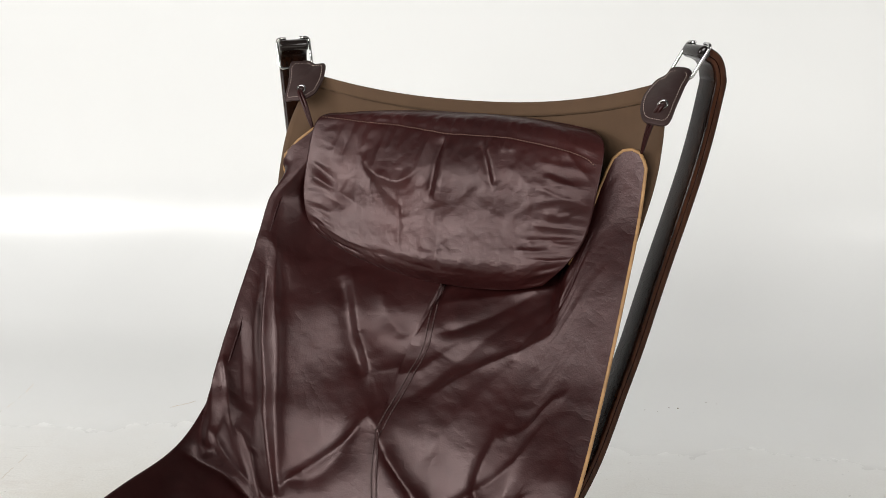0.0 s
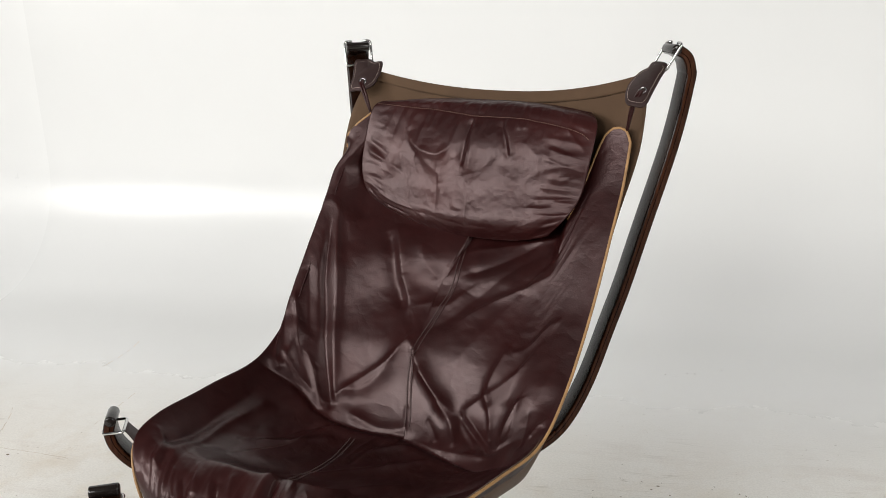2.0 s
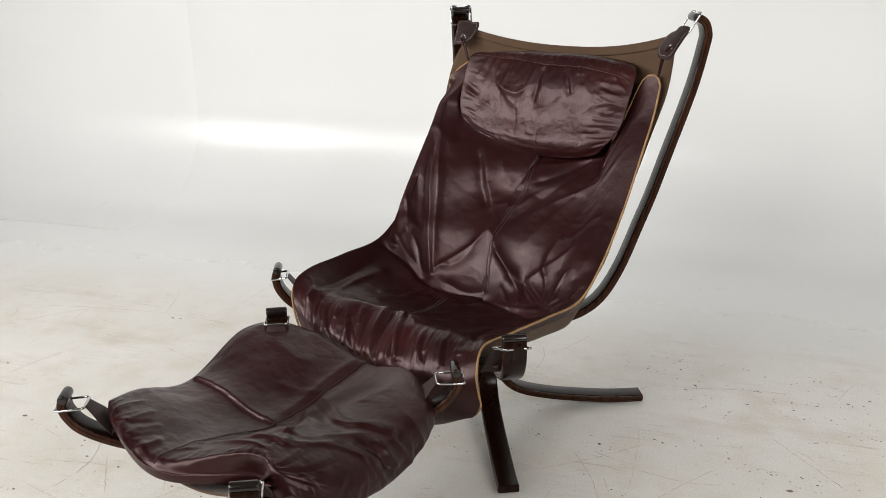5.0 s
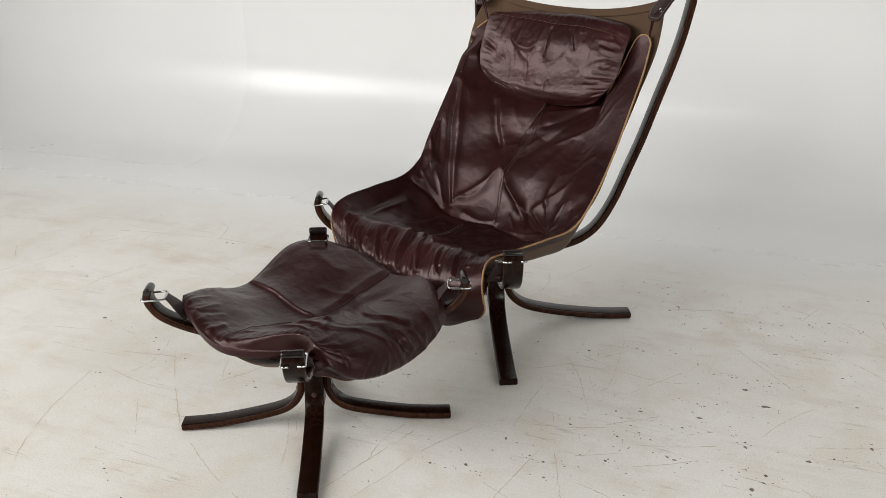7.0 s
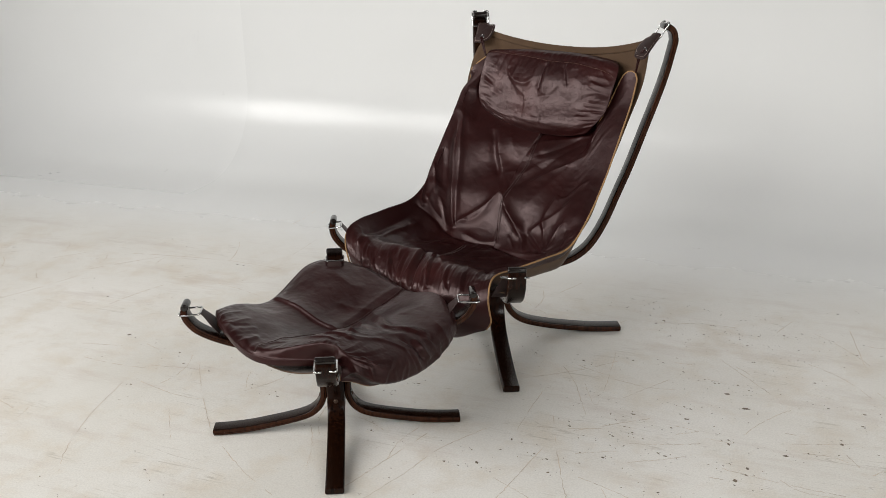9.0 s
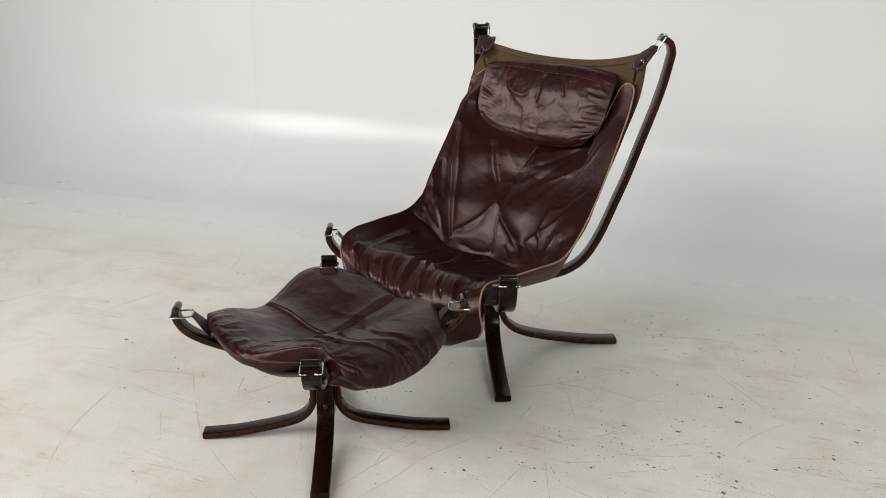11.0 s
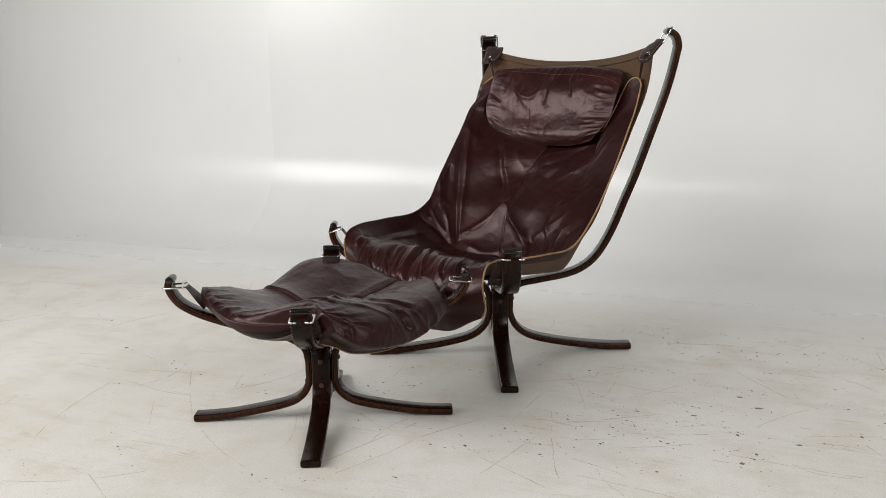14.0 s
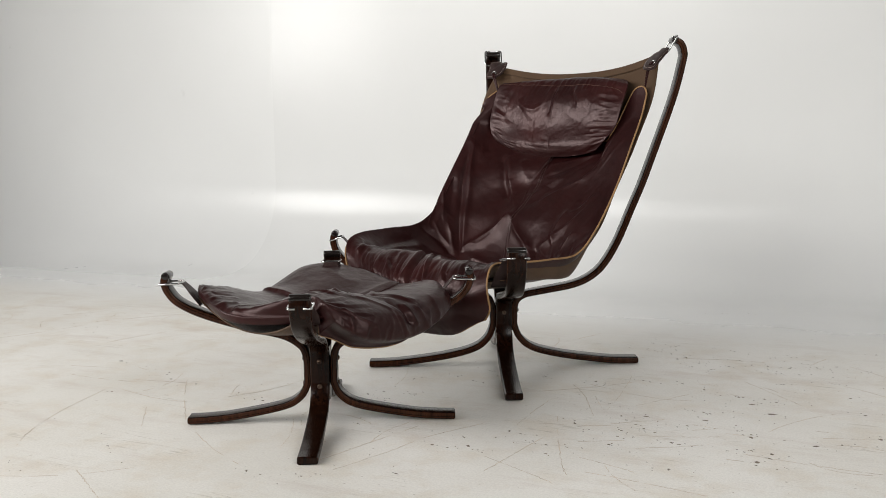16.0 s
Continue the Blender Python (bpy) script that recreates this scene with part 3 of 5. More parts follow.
SCRATCHES = [
    [(-1.69, -0.99), (-1.67, -0.82), (-1.67, -0.61)],
    [(-1.74, -0.34), (-1.58, -0.25), (-1.33, -0.13), (-1.08, -0.06)],
    [(-0.65, -0.98), (-0.49, -0.96), (-0.39, -0.92)],
    [(-0.73, -0.90), (-0.57, -0.81)],
    [(-0.36, -1.40), (-0.46, -1.32), (-0.58, -1.18), (-0.72, -0.96)],
    [(-0.61, -0.79), (-0.42, -0.91), (-0.24, -1.01)],
    [(-0.13, -1.05), (0.02, -1.09), (0.16, -1.11)],
    [(-0.20, -1.53), (-0.08, -1.42), (-0.00, -1.28)],
    [(0.27, -1.00), (0.26, -0.83), (0.25, -0.64)],
    [(0.34, -0.99), (0.34, -0.82), (0.33, -0.68), (0.36, -0.51)],
    [(0.46, -0.34), (0.57, -0.48), (0.68, -0.61), (0.74, -0.67)],
    [(0.26, -0.81), (0.22, -0.72), (0.21, -0.60)],
    [(0.59, -0.77), (0.57, -0.66), (0.54, -0.50)],
    [(0.43, -0.47), (0.39, -0.36), (0.35, -0.24)],
    [(0.46, -0.42), (0.54, -0.37), (0.61, -0.31)],
    [(-0.08, -0.42), (-0.13, -0.33), (-0.21, -0.24)],
    [(0.42, -0.12), (0.52, -0.21), (0.45, -0.03), (0.37, 0.14)],
    [(0.47, -0.04), (0.58, -0.02), (0.65, 0.02)],
    [(0.56, 0.18), (0.61, 0.20)],
    [(0.30, -0.06), (0.40, -0.14), (0.53, -0.28)],
    [(0.37, 0.43), (0.48, 0.50), (0.59, 0.55)],
    [(1.08, -0.09), (1.14, -0.06), (1.19, -0.06)],
    [(0.94, -0.35), (0.99, -0.33)],
    [(0.89, 0.77), (1.03, 0.52)],
    [(1.00, -0.02), (1.03, -0.01)],
    [(0.69, 0.14), (0.75, 0.15)],
    [(0.85, -0.18), (0.92, -0.16)],
    [(0.55, -0.38), (0.60, -0.30), (0.68, -0.18)],
    [(0.75, -0.42), (0.82, -0.34), (0.86, -0.28)],
    [(-0.06, 0.44), (-0.05, 0.60)],
    [(0.62, -0.47), (0.70, -0.39)],
]
# fainter scuffs dragged across the floor
for k in range(70):
    x, y, way, bend = rng.uniform(-2.2, 1.3), rng.uniform(-1.7, 0.75), rng.choice((0.15, 0.45, -0.5, 1.3, 2.2)) + rng.gauss(0, 0.25), rng.gauss(0, 0.25)
    if rng.random() < 0.35:
        x, y = rng.uniform(0.2, 1.3), rng.uniform(-0.9, 0.7)
    reach = rng.uniform(0.05, 0.3)
    SCRATCHES.append([(x + reach * t * math.cos(way + bend * t), y + reach * t * math.sin(way + bend * t)) for t in (0.0, 0.35, 0.7, 1.0)])
for scratch in SCRATCHES:
    line = spline([(x, y, 0.0002) for x, y in scratch], 14)
    line = [p + np.array([rng.gauss(0, 0.0009), rng.gauss(0, 0.0009), 0]) for p in line]
    start = 0
    while start < len(line) - 2:
        run = rng.randint(3, 12)
        piece, w = line[start:start + run], rng.uniform(0.0004, 0.0012)
        if len(piece) > 2:
            t0 = piece[-1] - piece[0]
            side = np.array([-t0[1], t0[0], 0]) / (np.linalg.norm(t0) + 1e-9)
            shapes.append(loft([[p - side * w * q, p + side * w * q, p + side * w * q + (0, 0, 0.0003), p - side * w * q + (0, 0, 0.0003)] for p, q in zip(piece, [0.3] + [1.0] * (len(piece) - 2) + [0.3])]))
        start += run - 1 + (rng.randint(1, 4) if rng.random() < 0.4 else 0)
scuffs = new("floor_scratches", mesh_of("floor_scratches", *merge(*shapes), SCUFF, False))
tagged(scuffs, "thin brown scratches across the white floor paint", "floor scratches", kind="stuff")

# ---- lounge chair ----


def at_pose(name, x, y, z=0.0):
    ob = new(name)
    ob.empty_display_size = 0.1
    ob.location = (x, y, z)
    return ob


def leg(name, profile, turn, thing, offset, width, thick, bolts, tip, twist=0.0, label=""):
    """A bent strip from foot to arm tip, with its bolts and its rounded tip. Parts are built in the thing's own space."""
    ob = part(name, bent_strip(profile, turn, width, thick, twist), WOOD, thing, label)
    out = np.array([math.cos(radians(turn)), math.sin(radians(turn)), 0])
    wide = np.array([-out[1], out[0], 0])
    ob.data.set_sharp_from_angle(angle=radians(38))
    ob.data.materials.append(EDGE)
    for p in ob.data.polygons:
        p.material_index = int(abs(p.normal.x * wide[0] + p.normal.y * wide[1]) > 0.8)
    for z in bolts:
        part("bolt", bolt_shape(out * (offset + thick / 2) + (0, 0, z), out), BRASS, ob)
    s, z = tip
    out = np.array([math.cos(radians(turn + twist)), math.sin(radians(turn + twist)), 0])
    c = out * s + np.array([0, 0, z])
    prof = ((-0.5, 0.72), (-0.47, 0.95), (-0.42, 1.0), (0.42, 1.0), (0.47, 0.95), (0.5, 0.72))
    rings = [[c + wide * width * 1.02 * a + 0.0104 * k * (out * math.cos(b) + np.array([0, 0, 1.0]) * math.sin(b)) for b in np.arange(18) * math.pi / 9] for a, k in prof]
    part("tip_cap", loft(rings), CAP, ob, "dark rounded arm tip")
    return ob


def wire_ring(tip, inner, wide, width, thing, back=0.02):
    """A chromed wire loop round an arm tip, from behind it to the leather tab."""
    tip, inner, wide = np.array(tip, float), np.array(inner, float), np.array(wide, float)
    d = inner - tip
    length = np.linalg.norm(d)
    d /= length
    w, a, b, r = width / 2, -back, length, 0.007
    path = [(w - 0.017, a)]
    for (px, py), a0 in (((w - r, a + r), -90), ((w - r, b - r), 0), ((r - w, b - r), 90), ((r - w, a + r), 180)):
        path += [(px + r * math.cos(radians(a0 + 22.5 * k)), py + r * math.sin(radians(a0 + 22.5 * k))) for k in range(5)]
    path.append((0.017 - w, a))
    return part("wire_ring", tube([tip + wide * x + d * y for x, y in path], 0.0026, 10), CHROME, thing, "chromed wire loop")


CHAIR = at_pose("lounge_chair", -0.015, -0.008)
tagged(CHAIR, "burgundy leather sling lounge chair on a dark bentwood base", "lounge chair")
O = np.array([-0.015, -0.008, 0])
FOOT = [(0.425, 0.0115), (0.36, 0.0125), (0.29, 0.0185), (0.18, 0.034), (0.095, 0.056), (0.052, 0.088), (0.034, 0.13), (0.0335, 0.16), (0.034, 0.185)]
REAR_ARM = [(0.044, 0.212), (0.072, 0.228), (0.125, 0.238), (0.215, 0.255), (0.270, 0.278), (0.314, 0.317), (0.358, 0.388), (0.403, 0.488), (0.452, 0.600),
            (0.533, 0.820), (0.566, 0.945), (0.568, 0.974), (0.560, 0.996), (0.543, 1.008)]
FRONT_ARM = [(0.044, 0.212), (0.072, 0.230), (0.14, 0.246), (0.25, 0.266), (0.36, 0.287), (0.44, 0.307), (0.492, 0.338), (0.521, 0.374), (0.529, 0.404), (0.526, 0.422)]
for turn, arm, tip, twist in ((45, REAR_ARM, (0.538, 1.009), 4.5), (135, REAR_ARM, (0.523, 1.009), -0.6), (225, FRONT_ARM, (0.524, 0.427), 0), (315, FRONT_ARM, (0.524, 0.427), 0)):
    if turn == 135:
        arm = [(r * (1 - 0.022 * min(1, max(0, (z - 0.25) / 0.4))), z) for r, z in arm]
    leg("bent_leg", FOOT + arm, turn, CHAIR, 0.0335, 0.050, 0.020, (0.105, 0.175), tip, twist)
core = [[(x, y, z) for x, y in rounded(0.0465, 0.0465, 0.004)] for z in (0.062, 0.215)]
core = [[tuple(np.array([(a - b) * 0.70711, (a + b) * 0.70711, z])) for a, b, z in r] for r in core]
part("core_block", loft(core), WOOD, CHAIR, "dark wooden centre block", False)


def cushion_grid(form, nu, nv):
    U, V = np.meshgrid(np.linspace(-1, 1, nu), np.linspace(0, 1, nv), indexing="ij")
    return U, V, form(U, V)


def outward(G, towards):
    n = normals(G)
    return n * np.sign(np.sum(n * np.array(towards)))


SEAM_BACK = [(-0.012, 0.105), (0.075, 0.186), (0.067, 0.252), (0.010, 0.326), (-0.008, 0.352), (-0.025, 0.393), (0.000, 0.442)]
SEAM_SEAT = [(-0.267, 0.496), (-0.150, 0.584), (-0.092, 0.679), (-0.025, 0.761), (0.000, 0.807), (0.010, 0.875), (0.012, 0.960)]


def chair_folds(U, V):
    SU, SV = 0.29, 1.15
    H = np.zeros(U.shape)
    fold(H, U, V, SU, SV, [(-0.725, 0.163), (-0.617, 0.227), (-0.567, 0.337), (-0.558, 0.414), (-0.517, 0.441)], 0.0079, 0.012, 0.008)
    fold(H, U, V, SU, SV, [(-0.760, 0.190), (-0.650, 0.298), (-0.617, 0.396), (-0.550, 0.455)], -0.0105, 0.007, 0.010)
    fold(H, U, V, SU, SV, [(-0.908, 0.188), (-0.950, 0.171), (-0.750, 0.161), (-0.592, 0.104)], 0.0043, 0.01, 0.014)
    fold(H, U, V, SU, SV, [(-0.425, 0.113), (-0.333, 0.159), (-0.242, 0.218), (-0.125, 0.280)], 0.0072, 0.008, 0.02)
    fold(H, U, V, SU, SV, [(-0.450, 0.127), (-0.358, 0.173), (-0.275, 0.232), (-0.183, 0.284)], -0.0065, 0.01, 0.012)
    fold(H, U, V, SU, SV, [(-0.250, 0.137), (-0.150, 0.180), (-0.042, 0.212)], 0.0029, 0.009, 0.012)
    fold(H, U, V, SU, SV, [(-0.092, 0.332), (-0.142, 0.362), (-0.225, 0.386), (-0.367, 0.411), (-0.525, 0.421)], 0.0072, 0.012, 0.01)
    fold(H, U, V, SU, SV, [(-0.083, 0.332), (0.042, 0.362), (0.167, 0.391), (0.292, 0.414)], 0.0065, 0.009, 0.014)
    fold(H, U, V, SU, SV, [(-0.125, 0.277), (0.000, 0.257), (0.108, 0.241), (0.183, 0.207)], 0.0036, 0.018, 0.01)
    fold(H, U, V, SU, SV, [(-0.033, 0.312), (0.125, 0.280), (0.283, 0.212), (0.425, 0.146), (0.617, 0.098)], -0.0036, 0.018, 0.02)
    fold(H, U, V, SU, SV, [(0.658, 0.120), (0.525, 0.211), (0.400, 0.287), (0.267, 0.352)], 0.0025, 0.016, 0.02)
    fold(H, U, V, SU, SV, [(0.750, 0.087), (0.642, 0.121), (0.558, 0.171), (0.525, 0.211)], -0.0032, 0.007, 0.01)
    fold(H, U, V, SU, SV, [(0.817, 0.191), (0.717, 0.175), (0.658, 0.237), (0.608, 0.293)], 0.0022, 0.016, 0.016)
    fold(H, U, V, SU, SV, [(0.600, 0.296), (0.558, 0.337), (0.533, 0.370), (0.575, 0.389)], 0.0065, 0.008, 0.012)
    fold(H, U, V, SU, SV, [(0.708, 0.268), (0.683, 0.337), (0.667, 0.386)], -0.0025, 0.01, 0.012)
    fold(H, U, V, SU, SV, [(0.942, 0.316), (0.892, 0.370), (0.842, 0.414)], 0.0025, 0.01, 0.012)
    fold(H, U, V, SU, SV, [(1.000, 0.305), (0.983, 0.366), (0.942, 0.418)], -0.0022, 0.009, 0.009)
    fold(H, U, V, SU, SV, [(-0.850, 0.321), (-0.800, 0.357), (-0.825, 0.405), (-0.875, 0.450)], 0.0065, 0.008, 0.012)
    fold(H, U, V, SU, SV, [(-0.883, 0.352), (-0.867, 0.400), (-0.892, 0.443)], -0.005, 0.007, 0.008)
    fold(H, U, V, SU, SV, [(-0.925, 0.396), (-0.917, 0.436), (-0.858, 0.452)], 0.0043, 0.007, 0.009)
    fold(H, U, V, SU, SV, [(-0.725, 0.395), (-0.667, 0.436), (-0.608, 0.461)], 0.005, 0.007, 0.009)
    fold(H, U, V, SU, SV, [(-0.817, 0.275), (-0.750, 0.309), (-0.717, 0.375)], -0.0043, 0.014, 0.014)
    fold(H, U, V, SU, SV, [(0.042, 0.121), (0.242, 0.102), (0.592, 0.073)], 0.0043, 0.014, 0.012)
    fold(H, U, V, SU, SV, [(0.125, 0.171), (0.333, 0.132), (0.517, 0.082)], -0.0036, 0.012, 0.012)
    fold(H, U, V, SU, SV, [(-0.642, 0.461), (-0.483, 0.468), (-0.233, 0.464), (0.042, 0.457), (0.417, 0.473), (0.750, 0.495), (0.983, 0.516)], -0.016, 0.008, 0.014)
    fold(H, U, V, SU, SV, [(-1.000, 0.466), (-0.858, 0.462), (-0.700, 0.457), (-0.592, 0.461)], -0.009, 0.008, 0.011)
    fold(H, U, V, SU, SV, [(-0.425, 0.450), (-0.200, 0.457), (0.017, 0.446)], 0.006, 0.008, 0.008)
    fold(H, U, V, SU, SV, [(0.067, 0.455), (0.300, 0.461), (0.483, 0.462), (0.708, 0.466)], 0.006, 0.006, 0.008)
    fold(H, U, V, SU, SV, [(0.392, 0.454), (0.317, 0.420), (0.183, 0.393)], 0.006, 0.008, 0.01)
    fold(H, U, V, SU, SV, [(0.550, 0.452), (0.392, 0.425), (0.342, 0.402)], -0.005, 0.007, 0.007)
    fold(H, U, V, SU, SV, [(0.733, 0.455), (0.708, 0.418), (0.758, 0.386)], 0.006, 0.007, 0.009)
    fold(H, U, V, SU, SV, [(0.892, 0.459), (0.925, 0.439), (1.000, 0.423)], 0.006, 0.006, 0.006)
    fold(H, U, V, SU, SV, [(0.983, 0.477), (1.000, 0.452), (1.000, 0.430)], 0.006, 0.006, 0.006)
    fold(H, U, V, SU, SV, [(0.958, 0.443), (0.975, 0.411), (0.967, 0.368)], 0.005, 0.008, 0.008)
    fold(H, U, V, SU, SV, [(-0.575, 0.714), (-0.300, 0.720), (-0.067, 0.705), (0.183, 0.673), (0.275, 0.616), (0.433, 0.562)], 0.012, 0.022, 0.03)
    fold(H, U, V, SU, SV, [(-0.767, 0.752), (-0.750, 0.668), (-0.808, 0.589), (-0.817, 0.509)], 0.005, 0.006, 0.010)
    fold(H, U, V, SU, SV, [(-0.867, 0.745), (-0.825, 0.664), (-0.875, 0.582), (-0.900, 0.502)], -0.009, 0.01, 0.012)
    fold(H, U, V, SU, SV, [(-0.967, 0.696), (-0.842, 0.737), (-0.842, 0.795)], 0.006, 0.008, 0.01)
    fold(H, U, V, SU, SV, [(-0.058, 0.700), (-0.025, 0.761), (0.000, 0.807), (0.008, 0.841)], -0.008, 0.006, 0.006)
    fold(H, U, V, SU, SV, [(0.042, 0.704), (0.133, 0.766), (0.200, 0.802), (0.250, 0.832)], 0.008, 0.006, 0.012)
    fold(H, U, V, SU, SV, [(-0.125, 0.698), (-0.092, 0.771), (-0.092, 0.818), (-0.100, 0.841)], 0.007, 0.008, 0.006)
    fold(H, U, V, SU, SV, [(-0.100, 0.550), (-0.042, 0.507), (0.100, 0.468)], 0.004, 0.008, 0.01)
    fold(H, U, V, SU, SV, [(-0.650, 0.586), (-0.483, 0.557), (-0.350, 0.511)], 0.004, 0.01, 0.014)
    fold(H, U, V, SU, SV, [(0.925, 0.787), (0.842, 0.730), (0.658, 0.607), (0.833, 0.582), (1.000, 0.511)], -0.01, 0.008, 0.012)
    fold(H, U, V, SU, SV, [(0.983, 0.770), (0.917, 0.714), (1.000, 0.668), (1.000, 0.557)], 0.006, 0.01, 0.01)
    fold(H, U, V, SU, SV, [(-0.067, 0.329), (-0.125, 0.355), (-0.233, 0.377), (-0.458, 0.412), (-0.558, 0.436)], 0.005, 0.004, 0.01)
    fold(H, U, V, SU, SV, [(-0.083, 0.334), (-0.133, 0.364), (-0.242, 0.386), (-0.425, 0.418)], -0.003, 0.007, 0.007)
    fold(H, U, V, SU, SV, [(0.025, 0.364), (0.150, 0.386), (0.308, 0.405)], 0.005, 0.004, 0.009)
    fold(H, U, V, SU, SV, [(0.742, 0.318), (0.633, 0.354), (0.533, 0.375), (0.350, 0.405)], 0.004, 0.004, 0.01)
    fold(H, U, V, SU, SV, [(0.350, 0.405), (0.467, 0.425), (0.667, 0.457)], -0.005, 0.004, 0.005)
    fold(H, U, V, SU, SV, [(0.383, 0.402), (0.517, 0.421), (0.692, 0.452)], 0.004, 0.004, 0.007)
    fold(H, U, V, SU, SV, [(0.517, 0.371), (0.575, 0.398), (0.633, 0.436)], 0.004, 0.004, 0.006)
    fold(H, U, V, SU, SV, [(0.758, 0.386), (0.750, 0.412), (0.758, 0.454)], 0.004, 0.004, 0.007)
    fold(H, U, V, SU, SV, [(0.817, 0.411), (0.842, 0.443), (0.850, 0.473)], -0.003, 0.004, 0.005)
    fold(H, U, V, SU, SV, [(0.708, 0.146), (0.525, 0.188), (0.375, 0.223), (0.200, 0.280)], 0.004, 0.006, 0.016)
    fold(H, U, V, SU, SV, [(0.842, 0.295), (0.758, 0.287), (0.617, 0.309)], 0.003, 0.005, 0.01)
    fold(H, U, V, SU, SV, [(-0.858, 0.320), (-0.800, 0.357), (-0.775, 0.405)], 0.004, 0.004, 0.009)
    fold(H, U, V, SU, SV, [(-0.875, 0.416), (-0.800, 0.441), (-0.683, 0.443)], 0.004, 0.004, 0.008)
    fold(H, U, V, SU, SV, [(-0.692, 0.405), (-0.667, 0.429), (-0.608, 0.452)], 0.004, 0.004, 0.006)
    fold(H, U, V, SU, SV, [(-0.258, 0.209), (-0.200, 0.243), (-0.125, 0.296)], 0.003, 0.005, 0.01)
    fold(H, U, V, SU, SV, [(-0.008, 0.448), (-0.025, 0.430), (-0.025, 0.416)], 0.003, 0.004, 0.004)
    fold(H, U, V, SU, SV, [(0.250, 0.450), (0.192, 0.434), (0.133, 0.421)], 0.003, 0.004, 0.004)
    fold(H, U, V, SU, SV, [(-0.100, 0.561), (-0.142, 0.516), (-0.150, 0.477)], 0.002, 0.003, 0.004)
    fold(H, U, V, SU, SV, [(-0.042, 0.566), (-0.067, 0.523), (-0.067, 0.484)], -0.002, 0.003, 0.004)
    fold(H, U, V, SU, SV, [(0.142, 0.704), (0.308, 0.752), (0.350, 0.784)], 0.003, 0.004, 0.007)
    fold(H, U, V, SU, SV, [(0.467, 0.729), (0.483, 0.770), (0.467, 0.793)], 0.003, 0.004, 0.007)
    fold(H, U, V, SU, SV, [(0.375, 0.636), (0.625, 0.727), (0.658, 0.757)], 0.003, 0.004, 0.008)
    fold(H, U, V, SU, SV, [(0.758, 0.736), (0.800, 0.770), (0.808, 0.796)], 0.003, 0.004, 0.006)
    fold(H, U, V, SU, SV, [(-0.317, 0.730), (-0.275, 0.759), (-0.258, 0.777)], 0.003, 0.004, 0.007)
    fold(H, U, V, SU, SV, [(-0.583, 0.723), (-0.517, 0.761), (-0.500, 0.784)], 0.003, 0.004, 0.007)
    fold(H, U, V, SU, SV, [(-0.700, 0.755), (-0.683, 0.784), (-0.642, 0.807)], 0.003, 0.004, 0.006)
    fold(H, U, V, SU, SV, [(-0.392, 0.764), (-0.283, 0.791), (-0.225, 0.811)], -0.003, 0.005, 0.006)
    A = np.abs(U)
    for line in ([(0.000, 0.694), (0.060, 0.750), (0.110, 0.800), (0.130, 0.840)], [(0.030, 0.700), (0.150, 0.775), (0.215, 0.835)], [(-0.025, 0.850), (-0.060, 0.800), (-0.075, 0.750), (-0.110, 0.690)],
                 [(0.363, 0.730), (0.400, 0.781), (0.480, 0.822)], [(0.600, 0.735), (0.638, 0.788), (0.663, 0.822)], [(-0.650, 0.770), (-0.562, 0.819), (-0.450, 0.850)],
                 [(-0.430, 0.750), (-0.345, 0.805), (-0.270, 0.845)], [(-0.240, 0.740), (-0.215, 0.800), (-0.180, 0.845)], [(0.720, 0.690), (0.880, 0.756), (0.950, 0.790)]):
        fold(H, U, V, SU, SV, line, 0.0035, 0.004, 0.008)
        fold(H, U, V, SU, SV, [(u + 0.04, v - 0.004) for u, v in line], -0.0035, 0.003, 0.005)
    fold(H, U, V, SU, SV, [(-0.900, 0.815), (-0.780, 0.730), (-0.800, 0.640), (-0.840, 0.545)], 0.003, 0.005, 0.012)
    fold(H, U, V, SU, SV, [(-0.520, 0.505), (-0.560, 0.530), (-0.590, 0.566), (-0.720, 0.600)], -0.004, 0.006, 0.010)
    fold(H, U, V, SU, SV, [(-0.420, 0.470), (-0.480, 0.520), (-0.470, 0.580), (-0.560, 0.640)], 0.005, 0.006, 0.010)
    fold(H, U, V, SU, SV, [(0.300, 0.490), (0.120, 0.540), (-0.050, 0.600), (-0.180, 0.660)], 0.004, 0.006, 0.012)
    for seam in (SEAM_BACK, SEAM_SEAT):
        fold(H, U, V, SU, SV, seam, -0.0024, 0.003)
    roll = np.exp(-((V - 0.78) / 0.065) ** 2)
    seat = smooth01((V - 0.43) / 0.1)
    H += 0.0030 * ripple(U, V, 3.5, 13, 3) * (0.45 + roll) + 0.0045 * ripple(U, V, 2.3, 9, 15) + 0.0012 * ripple(U, V, 10, 40, 4) * (0.04 + 0.7 * seat) + (0.0020 * ripple(U, V, 22, 7, 5) + 0.0009 * ripple(U, V, 44, 10, 9)) * roll
    H += 0.0010 * ripple(U, V, 4, 40, 6) * smooth01((A - 0.7) / 0.25) * np.where((U > 0) | (V > 0.5), 1.0, 0.25)
    # the far wing is drawn taut
    H *= 1 - 0.6 * smooth01((A - 0.78) / 0.15) * (U < 0) * smooth01((0.36 - V) / 0.08)
    H += 0.00022 * ripple(U, V, 24, 95, 8) + 0.0008 * ripple(U, V, 10, 38, 7)
    return np.maximum(H, -0.019)


